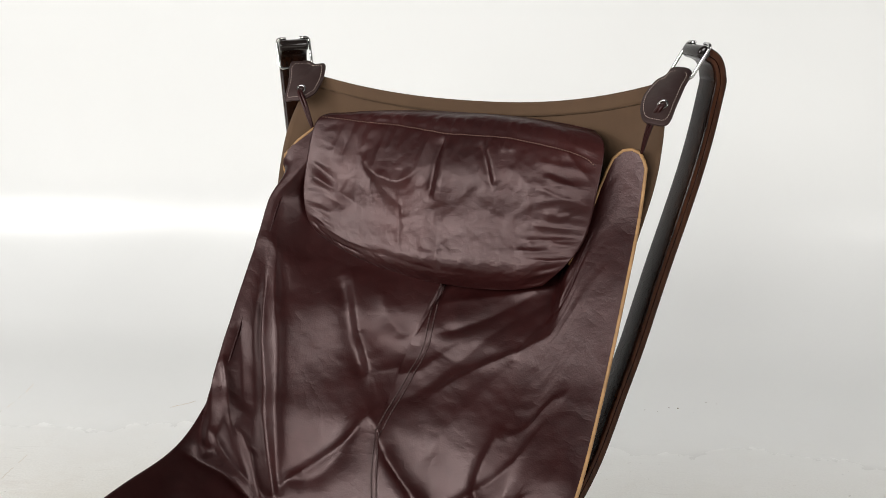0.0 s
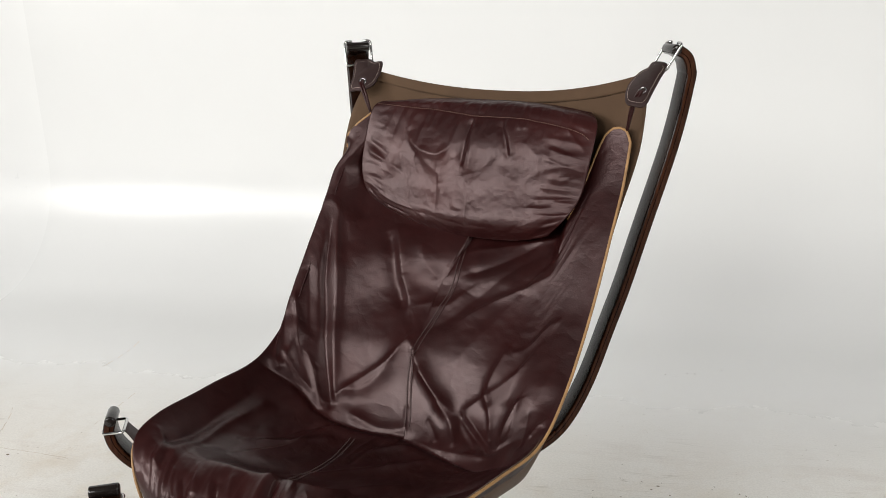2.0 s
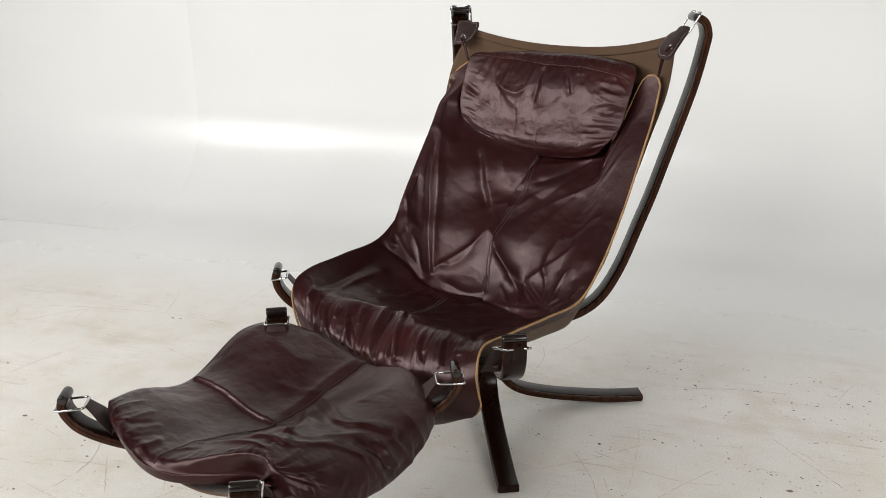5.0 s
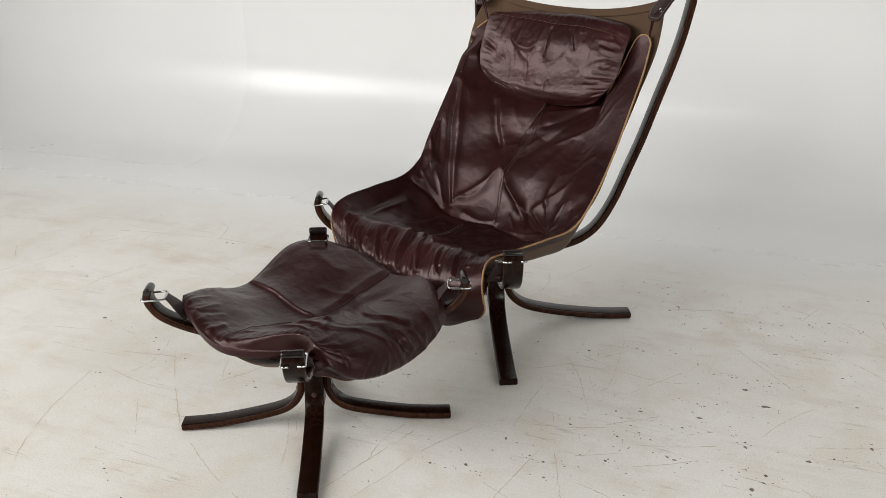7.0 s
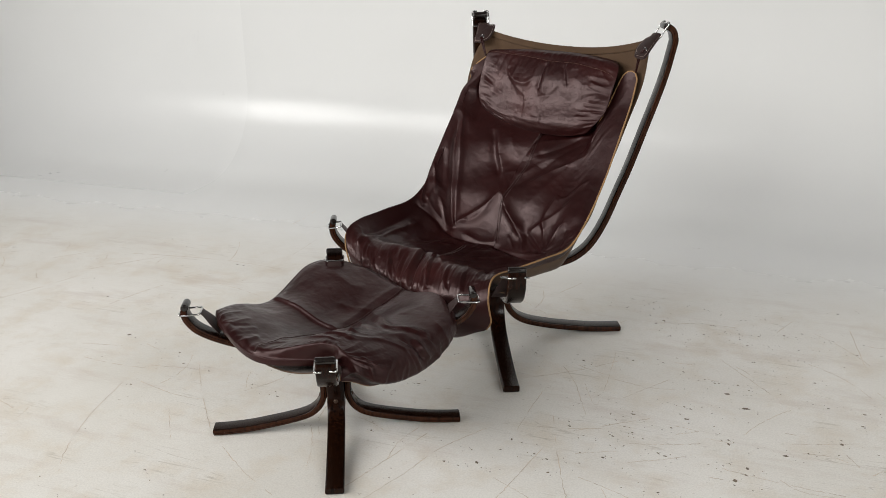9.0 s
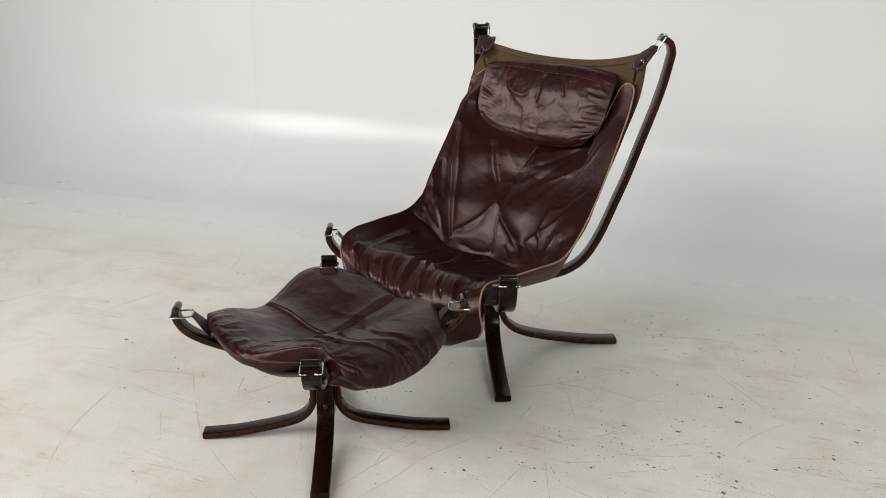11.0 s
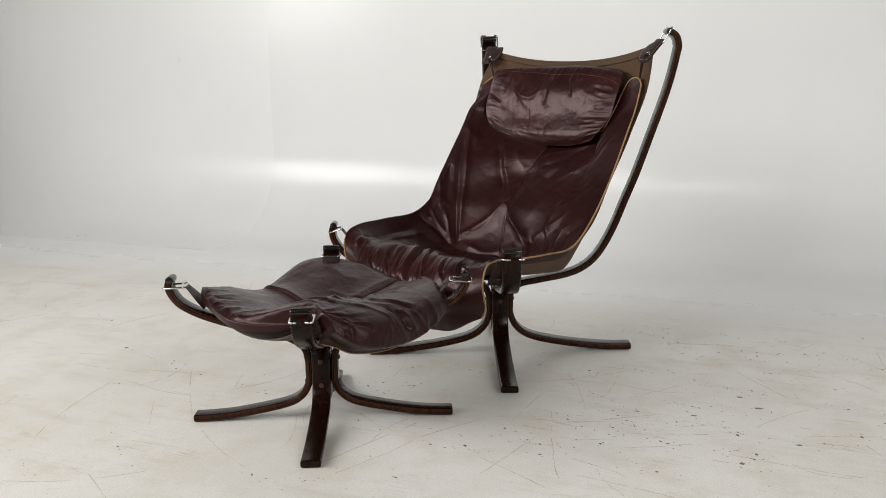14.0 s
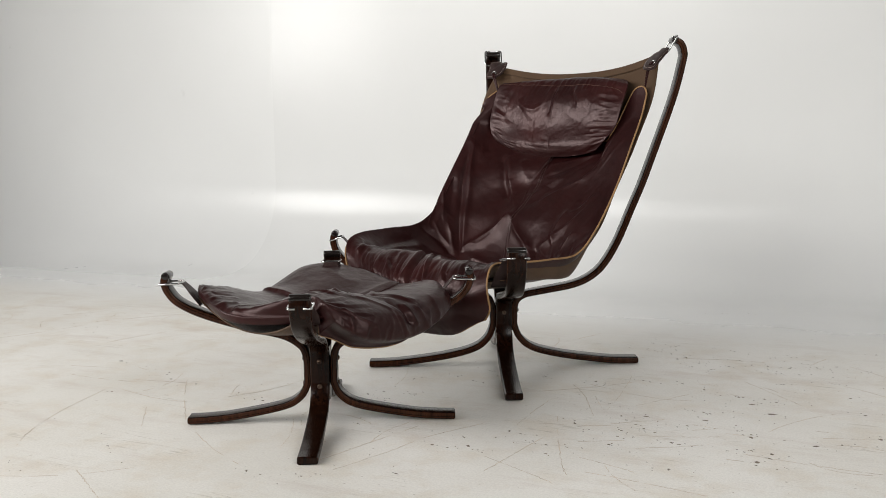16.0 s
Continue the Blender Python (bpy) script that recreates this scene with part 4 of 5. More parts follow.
def head_folds(U, V):
    SU, SV = 0.25, 0.34
    H = np.zeros(U.shape)
    fold(H, U, V, SU, SV, [(-0.562, 0.358), (-0.500, 0.425), (-0.375, 0.458), (-0.225, 0.467), (-0.162, 0.425)], 0.006, 0.007, 0.012)
    fold(H, U, V, SU, SV, [(-0.600, 0.333), (-0.537, 0.425), (-0.450, 0.475)], -0.004, 0.008, 0.008)
    fold(H, U, V, SU, SV, [(-0.050, 0.275), (-0.012, 0.392), (0.000, 0.508)], -0.006, 0.007, 0.006)
    fold(H, U, V, SU, SV, [(0.000, 0.300), (0.062, 0.433), (0.075, 0.542)], 0.005, 0.006, 0.01)
    fold(H, U, V, SU, SV, [(0.200, 0.283), (0.300, 0.358), (0.375, 0.450)], -0.004, 0.007, 0.007)
    fold(H, U, V, SU, SV, [(0.263, 0.283), (0.350, 0.375), (0.400, 0.442)], 0.003, 0.006, 0.008)
    fold(H, U, V, SU, SV, [(0.975, 0.458), (0.850, 0.492), (0.738, 0.533)], 0.004, 0.006, 0.008)
    fold(H, U, V, SU, SV, [(-1.000, 0.375), (-0.850, 0.442), (-0.738, 0.483)], -0.005, 0.008, 0.006)
    fold(H, U, V, SU, SV, [(-0.950, 0.458), (-0.775, 0.525), (-0.675, 0.608)], 0.004, 0.008, 0.01)
    fold(H, U, V, SU, SV, [(-0.450, 0.442), (-0.337, 0.508), (-0.212, 0.550), (-0.175, 0.608)], 0.004, 0.007, 0.009)
    fold(H, U, V, SU, SV, [(-0.887, 0.508), (-0.688, 0.533), (-0.487, 0.592)], -0.003, 0.01, 0.01)
    fold(H, U, V, SU, SV, [(0.463, 0.367), (0.600, 0.425), (0.650, 0.525)], 0.003, 0.01, 0.012)
    fold(H, U, V, SU, SV, [(0.250, 0.467), (0.350, 0.525), (0.550, 0.575)], -0.003, 0.012, 0.012)
    fold(H, U, V, SU, SV, [(-0.062, 0.725), (0.062, 0.742), (0.062, 0.850)], -0.003, 0.01, 0.01)
    fold(H, U, V, SU, SV, [(-0.750, 0.792), (-0.350, 0.808), (-0.050, 0.850), (0.325, 0.858)], -0.003, 0.008, 0.01)
    fold(H, U, V, SU, SV, [(-0.688, 0.283), (-0.562, 0.400), (-0.438, 0.442), (-0.275, 0.467), (-0.188, 0.450), (-0.125, 0.417)], 0.004, 0.003, 0.008)
    fold(H, U, V, SU, SV, [(-0.050, 0.283), (-0.037, 0.358), (-0.025, 0.425), (-0.012, 0.508)], -0.005, 0.003, 0.004)
    fold(H, U, V, SU, SV, [(-0.012, 0.292), (0.012, 0.375), (0.025, 0.450), (0.038, 0.517)], 0.004, 0.003, 0.008)
    fold(H, U, V, SU, SV, [(0.238, 0.308), (0.312, 0.367), (0.400, 0.467)], -0.004, 0.003, 0.004)
    fold(H, U, V, SU, SV, [(0.263, 0.308), (0.350, 0.367), (0.413, 0.442)], 0.003, 0.003, 0.007)
    fold(H, U, V, SU, SV, [(1.000, 0.408), (0.863, 0.400), (0.675, 0.383)], 0.004, 0.003, 0.006)
    fold(H, U, V, SU, SV, [(0.988, 0.433), (0.838, 0.458), (0.663, 0.483)], 0.004, 0.003, 0.007)
    fold(H, U, V, SU, SV, [(0.988, 0.458), (0.900, 0.500), (0.800, 0.542)], 0.003, 0.003, 0.006)
    fold(H, U, V, SU, SV, [(1.000, 0.383), (0.875, 0.325), (0.763, 0.267)], 0.004, 0.003, 0.006)
    fold(H, U, V, SU, SV, [(0.988, 0.408), (0.838, 0.383), (0.675, 0.358)], -0.003, 0.003, 0.004)
    fold(H, U, V, SU, SV, [(-0.988, 0.383), (-0.775, 0.500), (-0.600, 0.567)], -0.003, 0.004, 0.005)
    fold(H, U, V, SU, SV, [(-0.963, 0.458), (-0.800, 0.508), (-0.688, 0.533)], 0.003, 0.003, 0.006)
    fold(H, U, V, SU, SV, [(-0.963, 0.692), (-0.850, 0.800), (-0.587, 0.842)], -0.005, 0.003, 0.004)
    fold(H, U, V, SU, SV, [(-0.925, 0.667), (-0.762, 0.750), (-0.475, 0.792)], 0.003, 0.003, 0.007)
    fold(H, U, V, SU, SV, [(-0.988, 0.808), (-0.912, 0.875), (-0.625, 0.867)], 0.003, 0.003, 0.004)
    fold(H, U, V, SU, SV, [(-0.225, 0.508), (-0.212, 0.608), (-0.225, 0.758)], -0.002, 0.003, 0.004)
    fold(H, U, V, SU, SV, [(0.062, 0.533), (0.088, 0.658), (0.062, 0.850)], -0.0018, 0.003, 0.003)
    fold(H, U, V, SU, SV, HEAD_SEAM, -0.0025, 0.004)
    H *= 0.55
    # gathers at both ends and puckers along the top seam
    draw = random.Random(7)
    for k in range(11):
        v, lean, deep = 0.30 + 0.045 * k + draw.uniform(-0.015, 0.015), draw.uniform(-0.05, 0.05), draw.uniform(0.62, 0.82)
        fold(H, U, V, SU, SV, [(1.0, v), ((1 + deep) / 2, v + lean * 0.4), (deep, v + lean)], draw.uniform(0.0012, 0.0032), 0.003, 0.006)
        deep = draw.uniform(0.70, 0.86)
        fold(H, U, V, SU, SV, [(-1.0, v), (-(1 + deep) / 2, v + 0.02), (-deep, v + 0.05)], draw.uniform(0.0008, 0.0022), 0.003, 0.006)
    for k in range(22):
        u, lean, deep = -0.88 + 0.082 * k + draw.uniform(-0.03, 0.03), draw.uniform(-0.05, 0.05), draw.uniform(0.30, 0.44)
        fold(H, U, V, SU, SV, [(u, 0.15), (u + lean * 0.4, 0.26), (u + lean, deep)], draw.choice((-1, 1, 1)) * draw.uniform(0.0006, 0.0018), 0.003, 0.006)
    H += 0.0014 * ripple(U, V, 5, 5, 11) + 0.00035 * ripple(U, V, 20, 27, 12) + 0.0002 * ripple(U, V, 45, 60, 13)
    H += 0.002 * ripple(U, V, 3, 26, 14) * smooth01((np.abs(U) - 0.7) / 0.25)
    return H


def stool_folds(U, V):
    SU, SV = 0.33, 0.56
    H = np.zeros(U.shape)
    fold(H, U, V, SU, SV, [(-1.000, 0.492), (-0.650, 0.492), (-0.412, 0.500), (-0.175, 0.492)], 0.012, 0.003, 0.035)
    fold(H, U, V, SU, SV, [(-0.188, 0.017), (-0.188, 0.175), (-0.188, 0.325), (-0.188, 0.492), (-0.150, 0.625), (-0.037, 0.775)], -0.006, 0.006, 0.006)
    fold(H, U, V, SU, SV, [(-0.250, 0.000), (-0.262, 0.158), (-0.250, 0.308), (-0.237, 0.450)], 0.004, 0.01, 0.008)
    fold(H, U, V, SU, SV, [(-0.175, 0.292), (0.175, 0.458), (0.325, 0.492), (0.450, 0.450), (0.562, 0.433)], 0.006, 0.005, 0.01)
    fold(H, U, V, SU, SV, [(-0.125, 0.358), (0.200, 0.500), (0.338, 0.525)], -0.003, 0.006, 0.006)
    fold(H, U, V, SU, SV, [(-0.162, 0.375), (0.038, 0.500), (0.288, 0.567)], 0.004, 0.005, 0.007)
    fold(H, U, V, SU, SV, [(0.137, 0.683), (0.312, 0.675), (0.388, 0.583), (0.463, 0.500)], 0.006, 0.006, 0.012)
    fold(H, U, V, SU, SV, [(0.075, 0.583), (0.238, 0.592), (0.350, 0.558)], -0.003, 0.006, 0.008)
    fold(H, U, V, SU, SV, [(0.513, 0.533), (0.625, 0.533), (0.775, 0.525)], -0.008, 0.006, 0.007)
    fold(H, U, V, SU, SV, [(0.513, 0.508), (0.650, 0.508), (0.800, 0.483)], 0.005, 0.006, 0.008)
    fold(H, U, V, SU, SV, [(0.325, 0.775), (0.225, 0.758), (0.113, 0.783)], 0.004, 0.006, 0.006)
    fold(H, U, V, SU, SV, [(0.325, 0.767), (0.263, 0.708), (0.200, 0.658)], 0.004, 0.005, 0.005)
    fold(H, U, V, SU, SV, [(0.312, 0.792), (0.263, 0.783), (0.250, 0.817)], -0.004, 0.005, 0.005)
    fold(H, U, V, SU, SV, [(-0.162, 0.850), (-0.175, 0.783), (0.038, 0.808), (0.263, 0.850)], 0.005, 0.007, 0.008)
    fold(H, U, V, SU, SV, [(-0.362, 1.000), (-0.325, 0.925), (-0.312, 0.850)], 0.004, 0.006, 0.007)
    fold(H, U, V, SU, SV, [(-0.450, 1.000), (-0.450, 0.900), (-0.412, 0.808)], 0.004, 0.006, 0.007)
    fold(H, U, V, SU, SV, [(-0.525, 1.000), (-0.550, 0.892), (-0.537, 0.783)], 0.004, 0.006, 0.008)
    fold(H, U, V, SU, SV, [(-0.688, 1.000), (-0.725, 0.883), (-0.688, 0.783)], 0.004, 0.007, 0.008)
    fold(H, U, V, SU, SV, [(-0.762, 0.208), (-0.537, 0.233), (-0.400, 0.192)], 0.004, 0.014, 0.018)
    fold(H, U, V, SU, SV, [(0.288, 0.258), (0.213, 0.325), (0.225, 0.375)], 0.003, 0.012, 0.014)
    fold(H, U, V, SU, SV, [(-0.150, 0.325), (0.200, 0.492), (0.325, 0.508), (0.438, 0.467), (0.575, 0.450)], 0.0045, 0.003, 0.006)
    fold(H, U, V, SU, SV, [(-0.125, 0.400), (0.188, 0.592), (0.225, 0.733)], 0.004, 0.003, 0.006)
    fold(H, U, V, SU, SV, [(0.062, 0.792), (0.300, 0.750), (0.425, 0.642), (0.600, 0.583)], 0.004, 0.004, 0.01)
    fold(H, U, V, SU, SV, [(0.012, 0.725), (0.238, 0.708), (0.363, 0.625)], -0.003, 0.004, 0.006)
    fold(H, U, V, SU, SV, [(0.738, 0.867), (0.850, 0.875), (1.000, 0.875)], -0.005, 0.004, 0.005)
    fold(H, U, V, SU, SV, [(0.663, 0.825), (0.788, 0.825), (0.888, 0.817)], 0.004, 0.004, 0.006)
    fold(H, U, V, SU, SV, [(0.638, 0.583), (0.738, 0.567), (0.850, 0.542)], 0.004, 0.004, 0.006)
    fold(H, U, V, SU, SV, [(-0.162, 1.000), (-0.200, 0.867), (-0.087, 0.833)], 0.004, 0.004, 0.006)
    fold(H, U, V, SU, SV, [(0.088, 1.000), (0.275, 0.992), (0.675, 1.000)], 0.004, 0.004, 0.006)
    fold(H, U, V, SU, SV, [(-0.037, 1.000), (0.038, 1.000), (0.125, 1.000)], 0.004, 0.004, 0.005)
    fold(H, U, V, SU, SV, [(-0.350, 1.000), (-0.325, 0.950), (-0.312, 0.842)], 0.003, 0.004, 0.006)
    fold(H, U, V, SU, SV, [(0.562, 0.842), (0.650, 0.808), (0.713, 0.708)], 0.004, 0.004, 0.006)
    fold(H, U, V, SU, SV, [(0.550, 0.467), (0.700, 0.450), (0.900, 0.417)], 0.003, 0.004, 0.007)
    fold(H, U, V, SU, SV, [(0.488, 0.342), (0.663, 0.358), (0.825, 0.342)], 0.003, 0.004, 0.007)
    fold(H, U, V, SU, SV, [(-0.438, 0.350), (-0.275, 0.308), (-0.112, 0.225)], 0.002, 0.006, 0.01)
    fold(H, U, V, SU, SV, [(-0.162, 0.300), (0.120, 0.430), (0.250, 0.500), (0.350, 0.519), (0.425, 0.481), (0.525, 0.444)], 0.004, 0.0035, 0.012)
    fold(H, U, V, SU, SV, [(-0.162, 0.369), (0.050, 0.500), (0.163, 0.569), (0.288, 0.600), (0.337, 0.581)], 0.0035, 0.0035, 0.009)
    fold(H, U, V, SU, SV, [(0.260, 0.800), (0.350, 0.750), (0.387, 0.688), (0.425, 0.594)], 0.003, 0.0035, 0.009)
    fold(H, U, V, SU, SV, [(0.450, 0.562), (0.587, 0.544), (0.762, 0.519)], -0.006, 0.004, 0.006)
    for line in ([(0.450, 0.985), (0.200, 0.969), (0.080, 0.950)], [(0.460, 0.960), (0.330, 0.910), (0.250, 0.860)], [(0.490, 0.930), (0.413, 0.820), (0.380, 0.738)],
                 [(0.540, 0.930), (0.500, 0.760), (0.488, 0.675)], [(0.600, 0.930), (0.620, 0.820), (0.600, 0.720)],
                 [(-0.250, 0.985), (-0.255, 0.906), (-0.250, 0.862)], [(-0.338, 0.985), (-0.345, 0.919), (-0.330, 0.840)], [(-0.625, 0.975), (-0.540, 0.912), (-0.480, 0.820)],
                 [(-0.075, 0.990), (-0.025, 0.950), (0.060, 0.915)], [(-0.488, 1.0), (-0.425, 0.930), (-0.390, 0.840)], [(-0.160, 0.990), (-0.150, 0.930), (-0.120, 0.880)],
                 [(0.900, 0.760), (0.740, 0.738), (0.630, 0.688)], [(0.850, 0.570), (0.660, 0.594), (0.550, 0.594)], [(0.820, 0.400), (0.630, 0.450), (0.500, 0.419)], [(0.930, 0.660), (0.800, 0.660), (0.700, 0.630)]):
        fold(H, U, V, SU, SV, line, 0.0017, 0.003, 0.006)
        fold(H, U, V, SU, SV, [(u + 0.035, v - 0.012) for u, v in line], -0.0016, 0.003, 0.004)
    # gathers along the front hem and round the swollen side
    draw = random.Random(12)
    for k in range(20):
        u, lean, deep = -0.86 + 0.062 * k + draw.uniform(-0.02, 0.02), draw.uniform(-0.04, 0.06), draw.uniform(0.84, 0.92)
        fold(H, U, V, SU, SV, [(u, 1.0), (u + lean * 0.4, (1 + deep) / 2), (u + lean, deep)], draw.uniform(0.0010, 0.0026), 0.003, 0.006)
    for k in range(13):
        v, lean, deep = 0.10 + 0.065 * k + draw.uniform(-0.02, 0.02), draw.uniform(-0.03, 0.03), draw.uniform(0.62, 0.80)
        fold(H, U, V, SU, SV, [(1.0, v), ((1 + deep) / 2, v + lean * 0.4), (deep, v + lean)], draw.uniform(0.0008, 0.0024), 0.003, 0.008)
    H += 0.0018 * ripple(U, V, 6, 10, 21) + 0.0006 * ripple(U, V, 16, 27, 22) + 0.0003 * ripple(U, V, 40, 68, 23)
    edge = smooth01((np.abs(U) - 0.72) / 0.25) + smooth01((np.abs(V - 0.5) - 0.38) / 0.12)
    H += 0.0022 * ripple(U, V, 20, 32, 24) * np.clip(edge, 0, 1)
    return H * 0.9


HEAD_SEAM = [(-0.985, 0.175), (-0.688, 0.217), (-0.438, 0.233), (-0.062, 0.258), (0.088, 0.258), (0.400, 0.258), (0.700, 0.267), (0.888, 0.275), (0.975, 0.300)]


def cushion(form, folds, nu, nv, towards, thick, curl=0.0):
    U, V, G = cushion_grid(form, nu, nv)
    n = outward(G, towards)
    A, B = np.abs(U), np.abs(2 * V - 1)
    inner = (1 - A ** 10) * (1 - B ** 40)
    edge = np.maximum(smooth01((A - 0.83) / 0.17), smooth01((B - 0.83) / 0.17)) * (0.3 + 0.7 * smooth01((U + 0.5) / 0.8))
    G = G - n * (curl * edge ** 1.6)[..., None]
    if curl:
        G += (G.mean(axis=(0, 1)) - G) * (0.06 * edge ** 2)[..., None]
    front = G + n * (folds(U, V) * inner)[..., None]
    if curl:
        thick = thick * (0.62 + 0.38 * smooth01((U + 0.5) / 0.8))
    back = G - n * (0.003 + thick * (1 - A ** 8) * (1 - B ** 30))[..., None]
    return front, back


front, back = cushion(chair_form, chair_folds, 261, 521, (0, -1, 0.6), 0.032)
seat_cushion = part("seat_cushion", padded(front - O, back - O), LEATHER, CHAIR, "wrinkled burgundy leather cushion")
edge = [p + np.array([-0.004, 0, -0.013]) * float(smooth01(np.array((-0.12 - p[0]) / 0.08)) * smooth01(np.array((0.66 - p[2]) / 0.08))) + np.array([0, 0.008, 0.002]) * float(smooth01(np.array((-0.3 - p[1]) / 0.05)) * smooth01(np.array((0.30 - p[2]) / 0.06))) for p in rim(front - O, back - O)]
part("piping", tube(edge, 0.0027, 8, True), PIPING, seat_cushion, "tan leather piping")
for name, seam in (("back_seam", SEAM_BACK), ("seat_seam", SEAM_SEAT)):
    part(name, merge(stitches(front - O, seam, 0.0045), stitches(front - O, seam, -0.0045)), SEAM_THREAD, seat_cushion, "double row of dull red stitching", False)
front, back = cushion(head_form, head_folds, 221, 161, (0, -1, 0.2), 0.04)
headrest = part("headrest", padded(front - O, back - O), LEATHER, CHAIR, "plump wrinkled leather headrest pillow")
part("top_seam", stitches(front - O, HEAD_SEAM, 0.003, 0.0035, 0.0015, 0.0007), HEAD_THREAD, headrest, "line of brown stitching", False)

# canvas sling behind the cushion
SLING_LEFT = [(-0.329, 0.349, 0.963), (-0.364, 0.302, 0.860), (-0.350, 0.228, 0.700), (-0.315, 0.172, 0.554), (-0.285, 0.092, 0.412), (-0.288, -0.040, 0.351), (-0.295, -0.240, 0.360), (-0.310, -0.375, 0.390)]
SLING_MIDDLE = [(-0.010, 0.378, 0.924), (-0.010, 0.355, 0.800), (-0.020, 0.300, 0.660), (-0.030, 0.232, 0.522), (-0.030, 0.160, 0.382), (-0.020, 0.046, 0.261), (-0.020, -0.150, 0.262), (0.000, -0.335, 0.310)]
SLING_RIGHT = [(0.303, 0.371, 0.970), (0.299, 0.344, 0.836), (0.276, 0.292, 0.700), (0.270, 0.192, 0.560), (0.274, 0.084, 0.428), (0.226, -0.010, 0.327), (0.236, -0.190, 0.336), (0.305, -0.370, 0.345)]


def sling_form(U, V):
    left, mid, right = soft(SLING_LEFT, V), soft(SLING_MIDDLE, V), soft(SLING_RIGHT, V)
    side = np.where(U[..., None] < 0, left, right)
    A = np.abs(U)
    G = mid + (side - mid) * (A ** (2.3 - 1.1 * smooth01((V - 0.5) / 0.2)))[..., None]
    G[..., 0] = mid[..., 0] + (side[..., 0] - mid[..., 0]) * A
    return G


U, V, G = cushion_grid(sling_form, 81, 141)
n = outward(G, (0, -1, 0.6))
G = G + n * (0.0015 * ripple(U, V, 7, 9, 31))[..., None]
sling = part("canvas_sling", padded(G - O, G - n * 0.003 - O), CANVAS, CHAIR, "brown canvas sling with a folded top hem")
# side panel of the canvas, hanging below the cushion's right edge
W = np.linspace(0.74, 0.30, 45)
top = soft(CHAIR_RIGHT, W) + np.array([-0.004, 0, -0.002])
low = np.interp(W[::-1], [0.30, 0.355, 0.40, 0.45, 0.55, 0.64, 0.74], [0.01, 0.030, 0.055, 0.070, 0.060, 0.052, 0.035])[::-1]
T = np.linspace(0, 1, 9)
G = top[:, None, :] + T[None, :, None] * low[:, None, None] * np.array([-0.42, 0.05, -1.0])
G[..., 0] += 0.004 * np.sin(T * 3.1)[None, :] + 0.0015 * np.sin(W * 60)[:, None] * T[None, :]
part("side_panel", padded(G - O, G - O - np.array([0.003, 0, 0])), CANVAS, sling, "brown canvas side panel")
# folded hem along the top edge
hem_v = 0.036
U2, V2 = np.meshgrid(np.linspace(-0.985, 0.985, 81), np.linspace(0, 1, 7), indexing="ij")
Gh = sling_form(U2, V2 * hem_v)
nh = outward(Gh, (0, -1, 0.2))
part("top_hem", padded(Gh + nh * 0.0034 - O, Gh + nh * 0.0005 - O), CANVAS, sling, "doubled brown canvas hem")


def tab(thing, ring, root, wide, width0, width1, nrm, bend=0.012, steps=9):
    """A leather tab from the wire ring to its seat on the canvas."""
    ring, root, wide, nrm = (np.array(x, float) for x in (ring, root, wide, nrm))
    nrm = nrm / np.linalg.norm(nrm)
    secs = []
    for k in range(steps):
        t = k / (steps - 1)
        c = ring + (root - ring) * t + nrm * bend * math.sin(math.pi * t) * 0.5
        secs.append((c, wide * (width0 + (width1 - width0) * smooth01(np.array(t * 1.4))), nrm))
    ob = part("leather_tab", ribbon(secs, 0.005), TAB, thing, "dark leather strap tab")
    return ob


def lace(points, thing):
    return part("lace", tube(spline(points, 8), 0.0028, 8), LEATHER, thing, "thin leather lace")


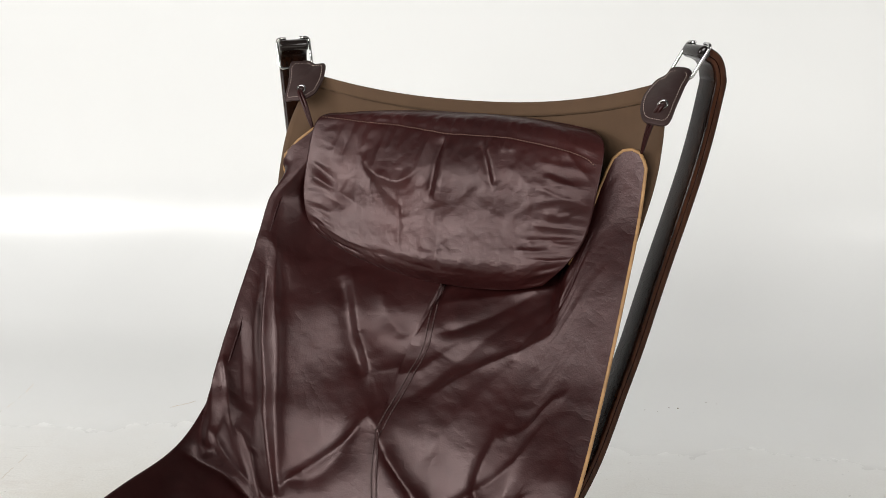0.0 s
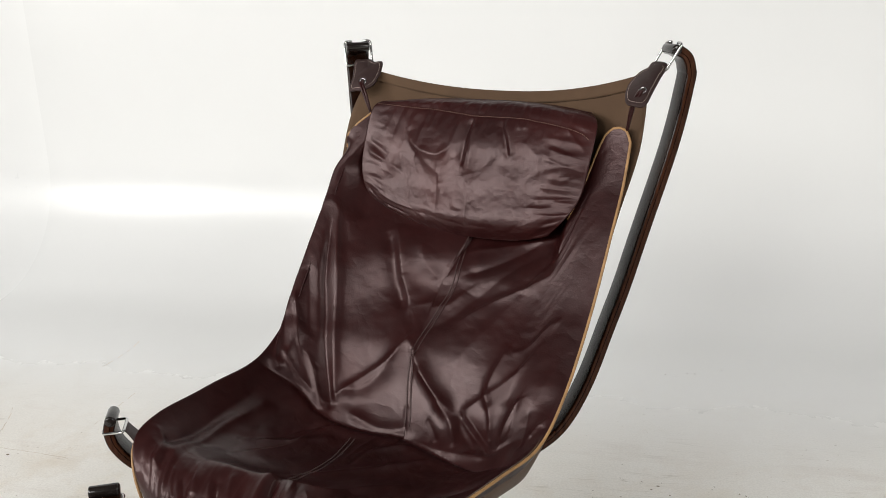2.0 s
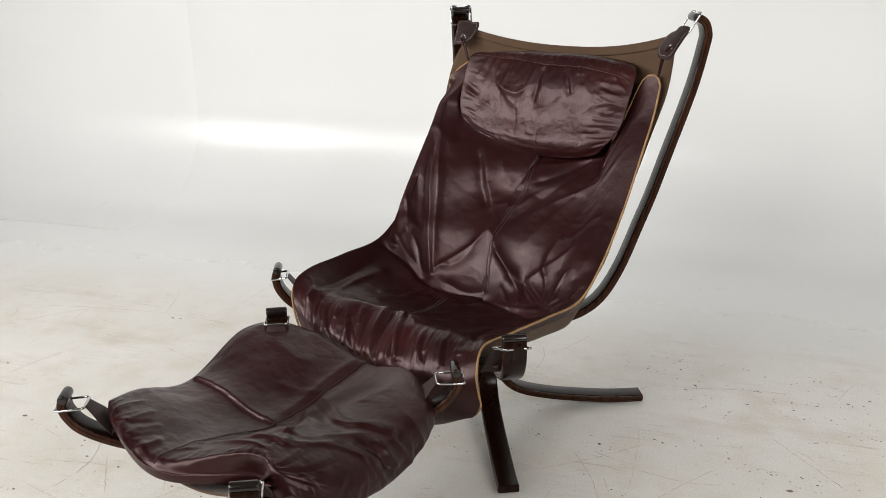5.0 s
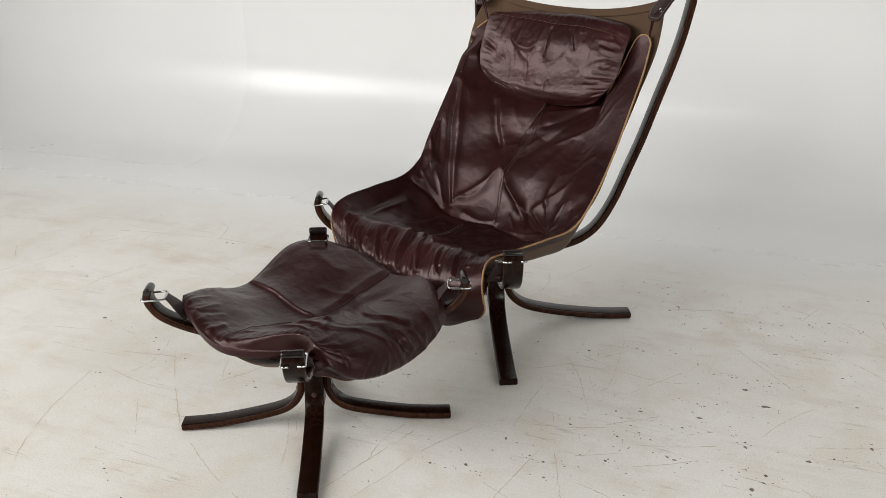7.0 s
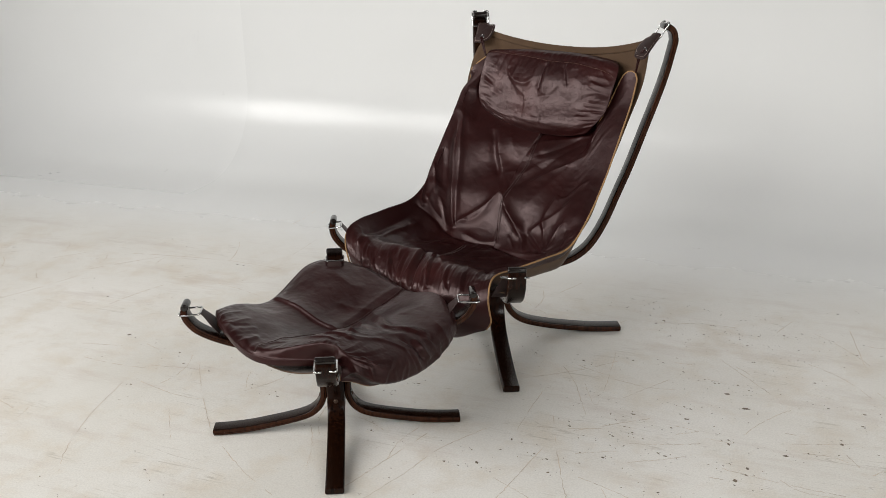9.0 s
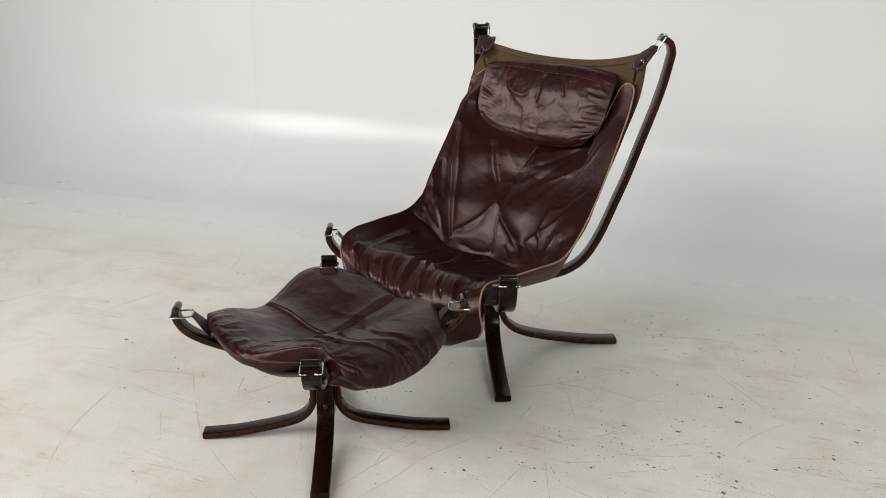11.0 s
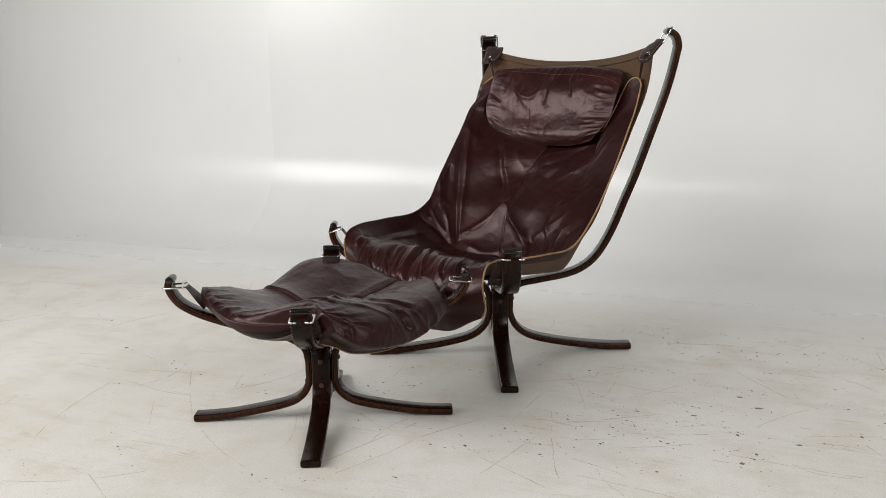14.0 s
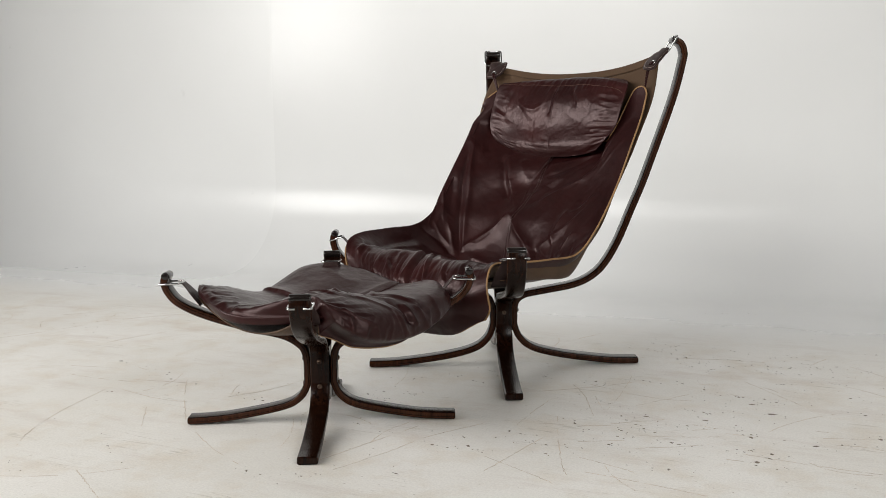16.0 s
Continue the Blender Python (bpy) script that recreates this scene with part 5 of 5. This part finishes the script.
for sx, turn in ((-1, 134.4), (1, 49.5)):
    out = np.array([math.cos(radians(turn)), math.sin(radians(turn)), 0])
    wide = np.array([-out[1], out[0], 0]) * (1 if sx < 0 else -1)
    tip = out * (0.525 if sx < 0 else 0.540) + np.array([0, 0, 1.016])
    inner = tip + np.array([0.012, -0.012, -0.045] if sx < 0 else [-0.022, -0.012, -0.043])
    wire_ring(tip, inner, wide, 0.058, CHAIR, 0.006)
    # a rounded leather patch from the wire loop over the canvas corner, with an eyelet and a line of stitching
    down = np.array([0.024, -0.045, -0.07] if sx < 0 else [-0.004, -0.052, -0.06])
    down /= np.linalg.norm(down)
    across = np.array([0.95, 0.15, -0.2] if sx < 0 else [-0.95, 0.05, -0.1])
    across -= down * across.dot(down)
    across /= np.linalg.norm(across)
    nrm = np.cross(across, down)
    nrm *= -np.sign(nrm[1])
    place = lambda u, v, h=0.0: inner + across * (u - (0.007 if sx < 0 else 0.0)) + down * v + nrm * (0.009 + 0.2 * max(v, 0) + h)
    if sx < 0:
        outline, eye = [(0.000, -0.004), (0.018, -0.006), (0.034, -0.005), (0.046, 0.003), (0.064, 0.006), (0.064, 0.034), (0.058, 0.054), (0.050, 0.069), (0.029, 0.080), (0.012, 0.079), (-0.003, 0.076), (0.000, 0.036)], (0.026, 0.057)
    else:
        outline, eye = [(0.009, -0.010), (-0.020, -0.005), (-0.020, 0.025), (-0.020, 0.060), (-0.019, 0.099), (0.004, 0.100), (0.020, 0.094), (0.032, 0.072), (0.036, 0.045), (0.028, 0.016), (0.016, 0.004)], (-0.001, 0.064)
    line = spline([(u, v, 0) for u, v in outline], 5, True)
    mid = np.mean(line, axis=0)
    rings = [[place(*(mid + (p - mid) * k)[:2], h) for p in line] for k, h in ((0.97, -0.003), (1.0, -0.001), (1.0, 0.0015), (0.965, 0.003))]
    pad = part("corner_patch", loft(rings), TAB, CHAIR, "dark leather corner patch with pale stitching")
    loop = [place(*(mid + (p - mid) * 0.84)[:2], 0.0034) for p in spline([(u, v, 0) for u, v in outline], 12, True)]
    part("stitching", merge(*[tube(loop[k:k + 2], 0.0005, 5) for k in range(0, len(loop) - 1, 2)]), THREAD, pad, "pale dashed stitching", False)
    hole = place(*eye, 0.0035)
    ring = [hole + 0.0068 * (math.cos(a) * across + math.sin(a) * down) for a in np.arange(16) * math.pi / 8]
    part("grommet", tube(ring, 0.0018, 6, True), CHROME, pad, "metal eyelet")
    ear = (np.array([-0.300, 0.300, 0.872]) if sx < 0 else np.array([0.278, 0.338, 0.864])) - O
    for off in (-0.0025, 0.0025):
        lace([hole - nrm * 0.004, hole + nrm * 0.006 + down * 0.008 + across * off, (hole + ear) / 2 + nrm * 0.012 + across * off, ear + nrm * 0.004], CHAIR)

for sx, turn in ((-1, 225), (1, 315)):
    out = np.array([math.cos(radians(turn)), math.sin(radians(turn)), 0])
    wide = np.array([-out[1], out[0], 0])
    tip = out * 0.524 + np.array([0, 0, 0.428])
    corner = (np.array([-0.312, -0.380, 0.412]) if sx < 0 else np.array([0.305, -0.375, 0.375])) - O
    inner = tip + (corner - tip) * 0.5
    hook = out * 0.531 + np.array([0, 0, 0.408])
    wire_ring(hook, inner, wide, 0.056, CHAIR, 0.0125)
    tab(CHAIR, inner, corner - out * 0.03 - np.array([0, 0, 0.05]), wide, 0.040, 0.06, (out[0] * 0.3, out[1] * 0.3, 1.0), -0.006)

# ---- footstool ----
STOOL = at_pose("footstool", 0.029, -0.771)
tagged(STOOL, "matching burgundy leather sling footstool on a dark bentwood base", "footstool")
Q = np.array([0.029, -0.771, 0])
STOOL_LEG = [(0.343, 0.0105), (0.29, 0.0125), (0.218, 0.020), (0.10, 0.043), (0.055, 0.066), (0.035, 0.10), (0.0335, 0.13), (0.0345, 0.168), (0.047, 0.200), (0.092, 0.228),
             (0.180, 0.250), (0.290, 0.285), (0.352, 0.316), (0.378, 0.345), (0.386, 0.368), (0.384, 0.380)]
for turn in (46, 136, 226, 316):
    leg("bent_leg", STOOL_LEG, turn, STOOL, 0.0335, 0.0475, 0.0185, (0.10, 0.165), (0.382, 0.385))
core = [[(x, y, z) for x, y in rounded(0.0465, 0.0465, 0.004)] for z in (0.06, 0.195)]
core = [[((a - b) * 0.70711, (a + b) * 0.70711, z) for a, b, z in r] for r in core]
part("core_block", loft(core), WOOD, STOOL, "dark wooden centre block", False)
front, back = cushion(stool_form, stool_folds, 241, 241, (0, 0, 1), 0.036, 0.048)
pad = part("seat_cushion", padded(front - Q, back - Q), LEATHER, STOOL, "creased burgundy leather footstool cushion")
hem = [p + (p * (-1, -1, 0)) / np.linalg.norm(p[:2]) * (0.007 if p[0] > 0.02 else 0.0042) - np.array([0, 0, 0.002]) for p in rim(front - Q, back - Q)]
part("piping", tube(hem, 0.0024, 8, True), PIPING, pad, "tan leather piping")
SEAM_STOOL = [(-0.200, 0.010), (-0.190, 0.175), (-0.188, 0.325), (-0.188, 0.492), (-0.180, 0.650), (-0.190, 0.800), (-0.200, 0.980)]
part("middle_seam", stitches(front - Q, SEAM_STOOL, 0.004), SEAM_THREAD, pad, "dull red stitching", False)


def stool_sling_form(U, V):
    """Hammock between the four arm tips, its edges drawn in."""
    x = 0.029 + U * (0.218 - 0.02 * (1 - (2 * V - 1) ** 2))
    y = -0.774 - (V - 0.5) * 2 * (0.218 - 0.006 * (1 - U ** 2))
    z = 0.330 - 0.045 * (1 - U ** 2) - 0.055 * (1 - (2 * V - 1) ** 2) + 0.02 * (1 - U ** 2) * (1 - (2 * V - 1) ** 2)
    z = z - 0.017 * smooth01((V - 0.6) / 0.4) * (1 - U ** 2)
    return np.stack([x, y, z], axis=-1)


U, V, G = cushion_grid(stool_sling_form, 61, 61)
n = outward(G, (0, 0, 1))
part("canvas_sling", padded(G - Q, G - n * 0.003 - Q), CANVAS, STOOL, "brown canvas sling")
for turn in (46, 136, 226, 316):
    out = np.array([math.cos(radians(turn)), math.sin(radians(turn)), 0])
    wide = np.array([-out[1], out[0], 0])
    tip = out * 0.386 + np.array([0, 0, 0.366])
    inner = out * 0.343 + np.array([0, 0, 0.368])
    wire_ring(tip, inner, wide, 0.053, STOOL, 0.0128)
    tab(STOOL, inner, out * 0.296 + np.array([0, 0, 0.312]), wide, 0.038, 0.066, (out[0] * 0.2, out[1] * 0.2, 1.0), 0.004)
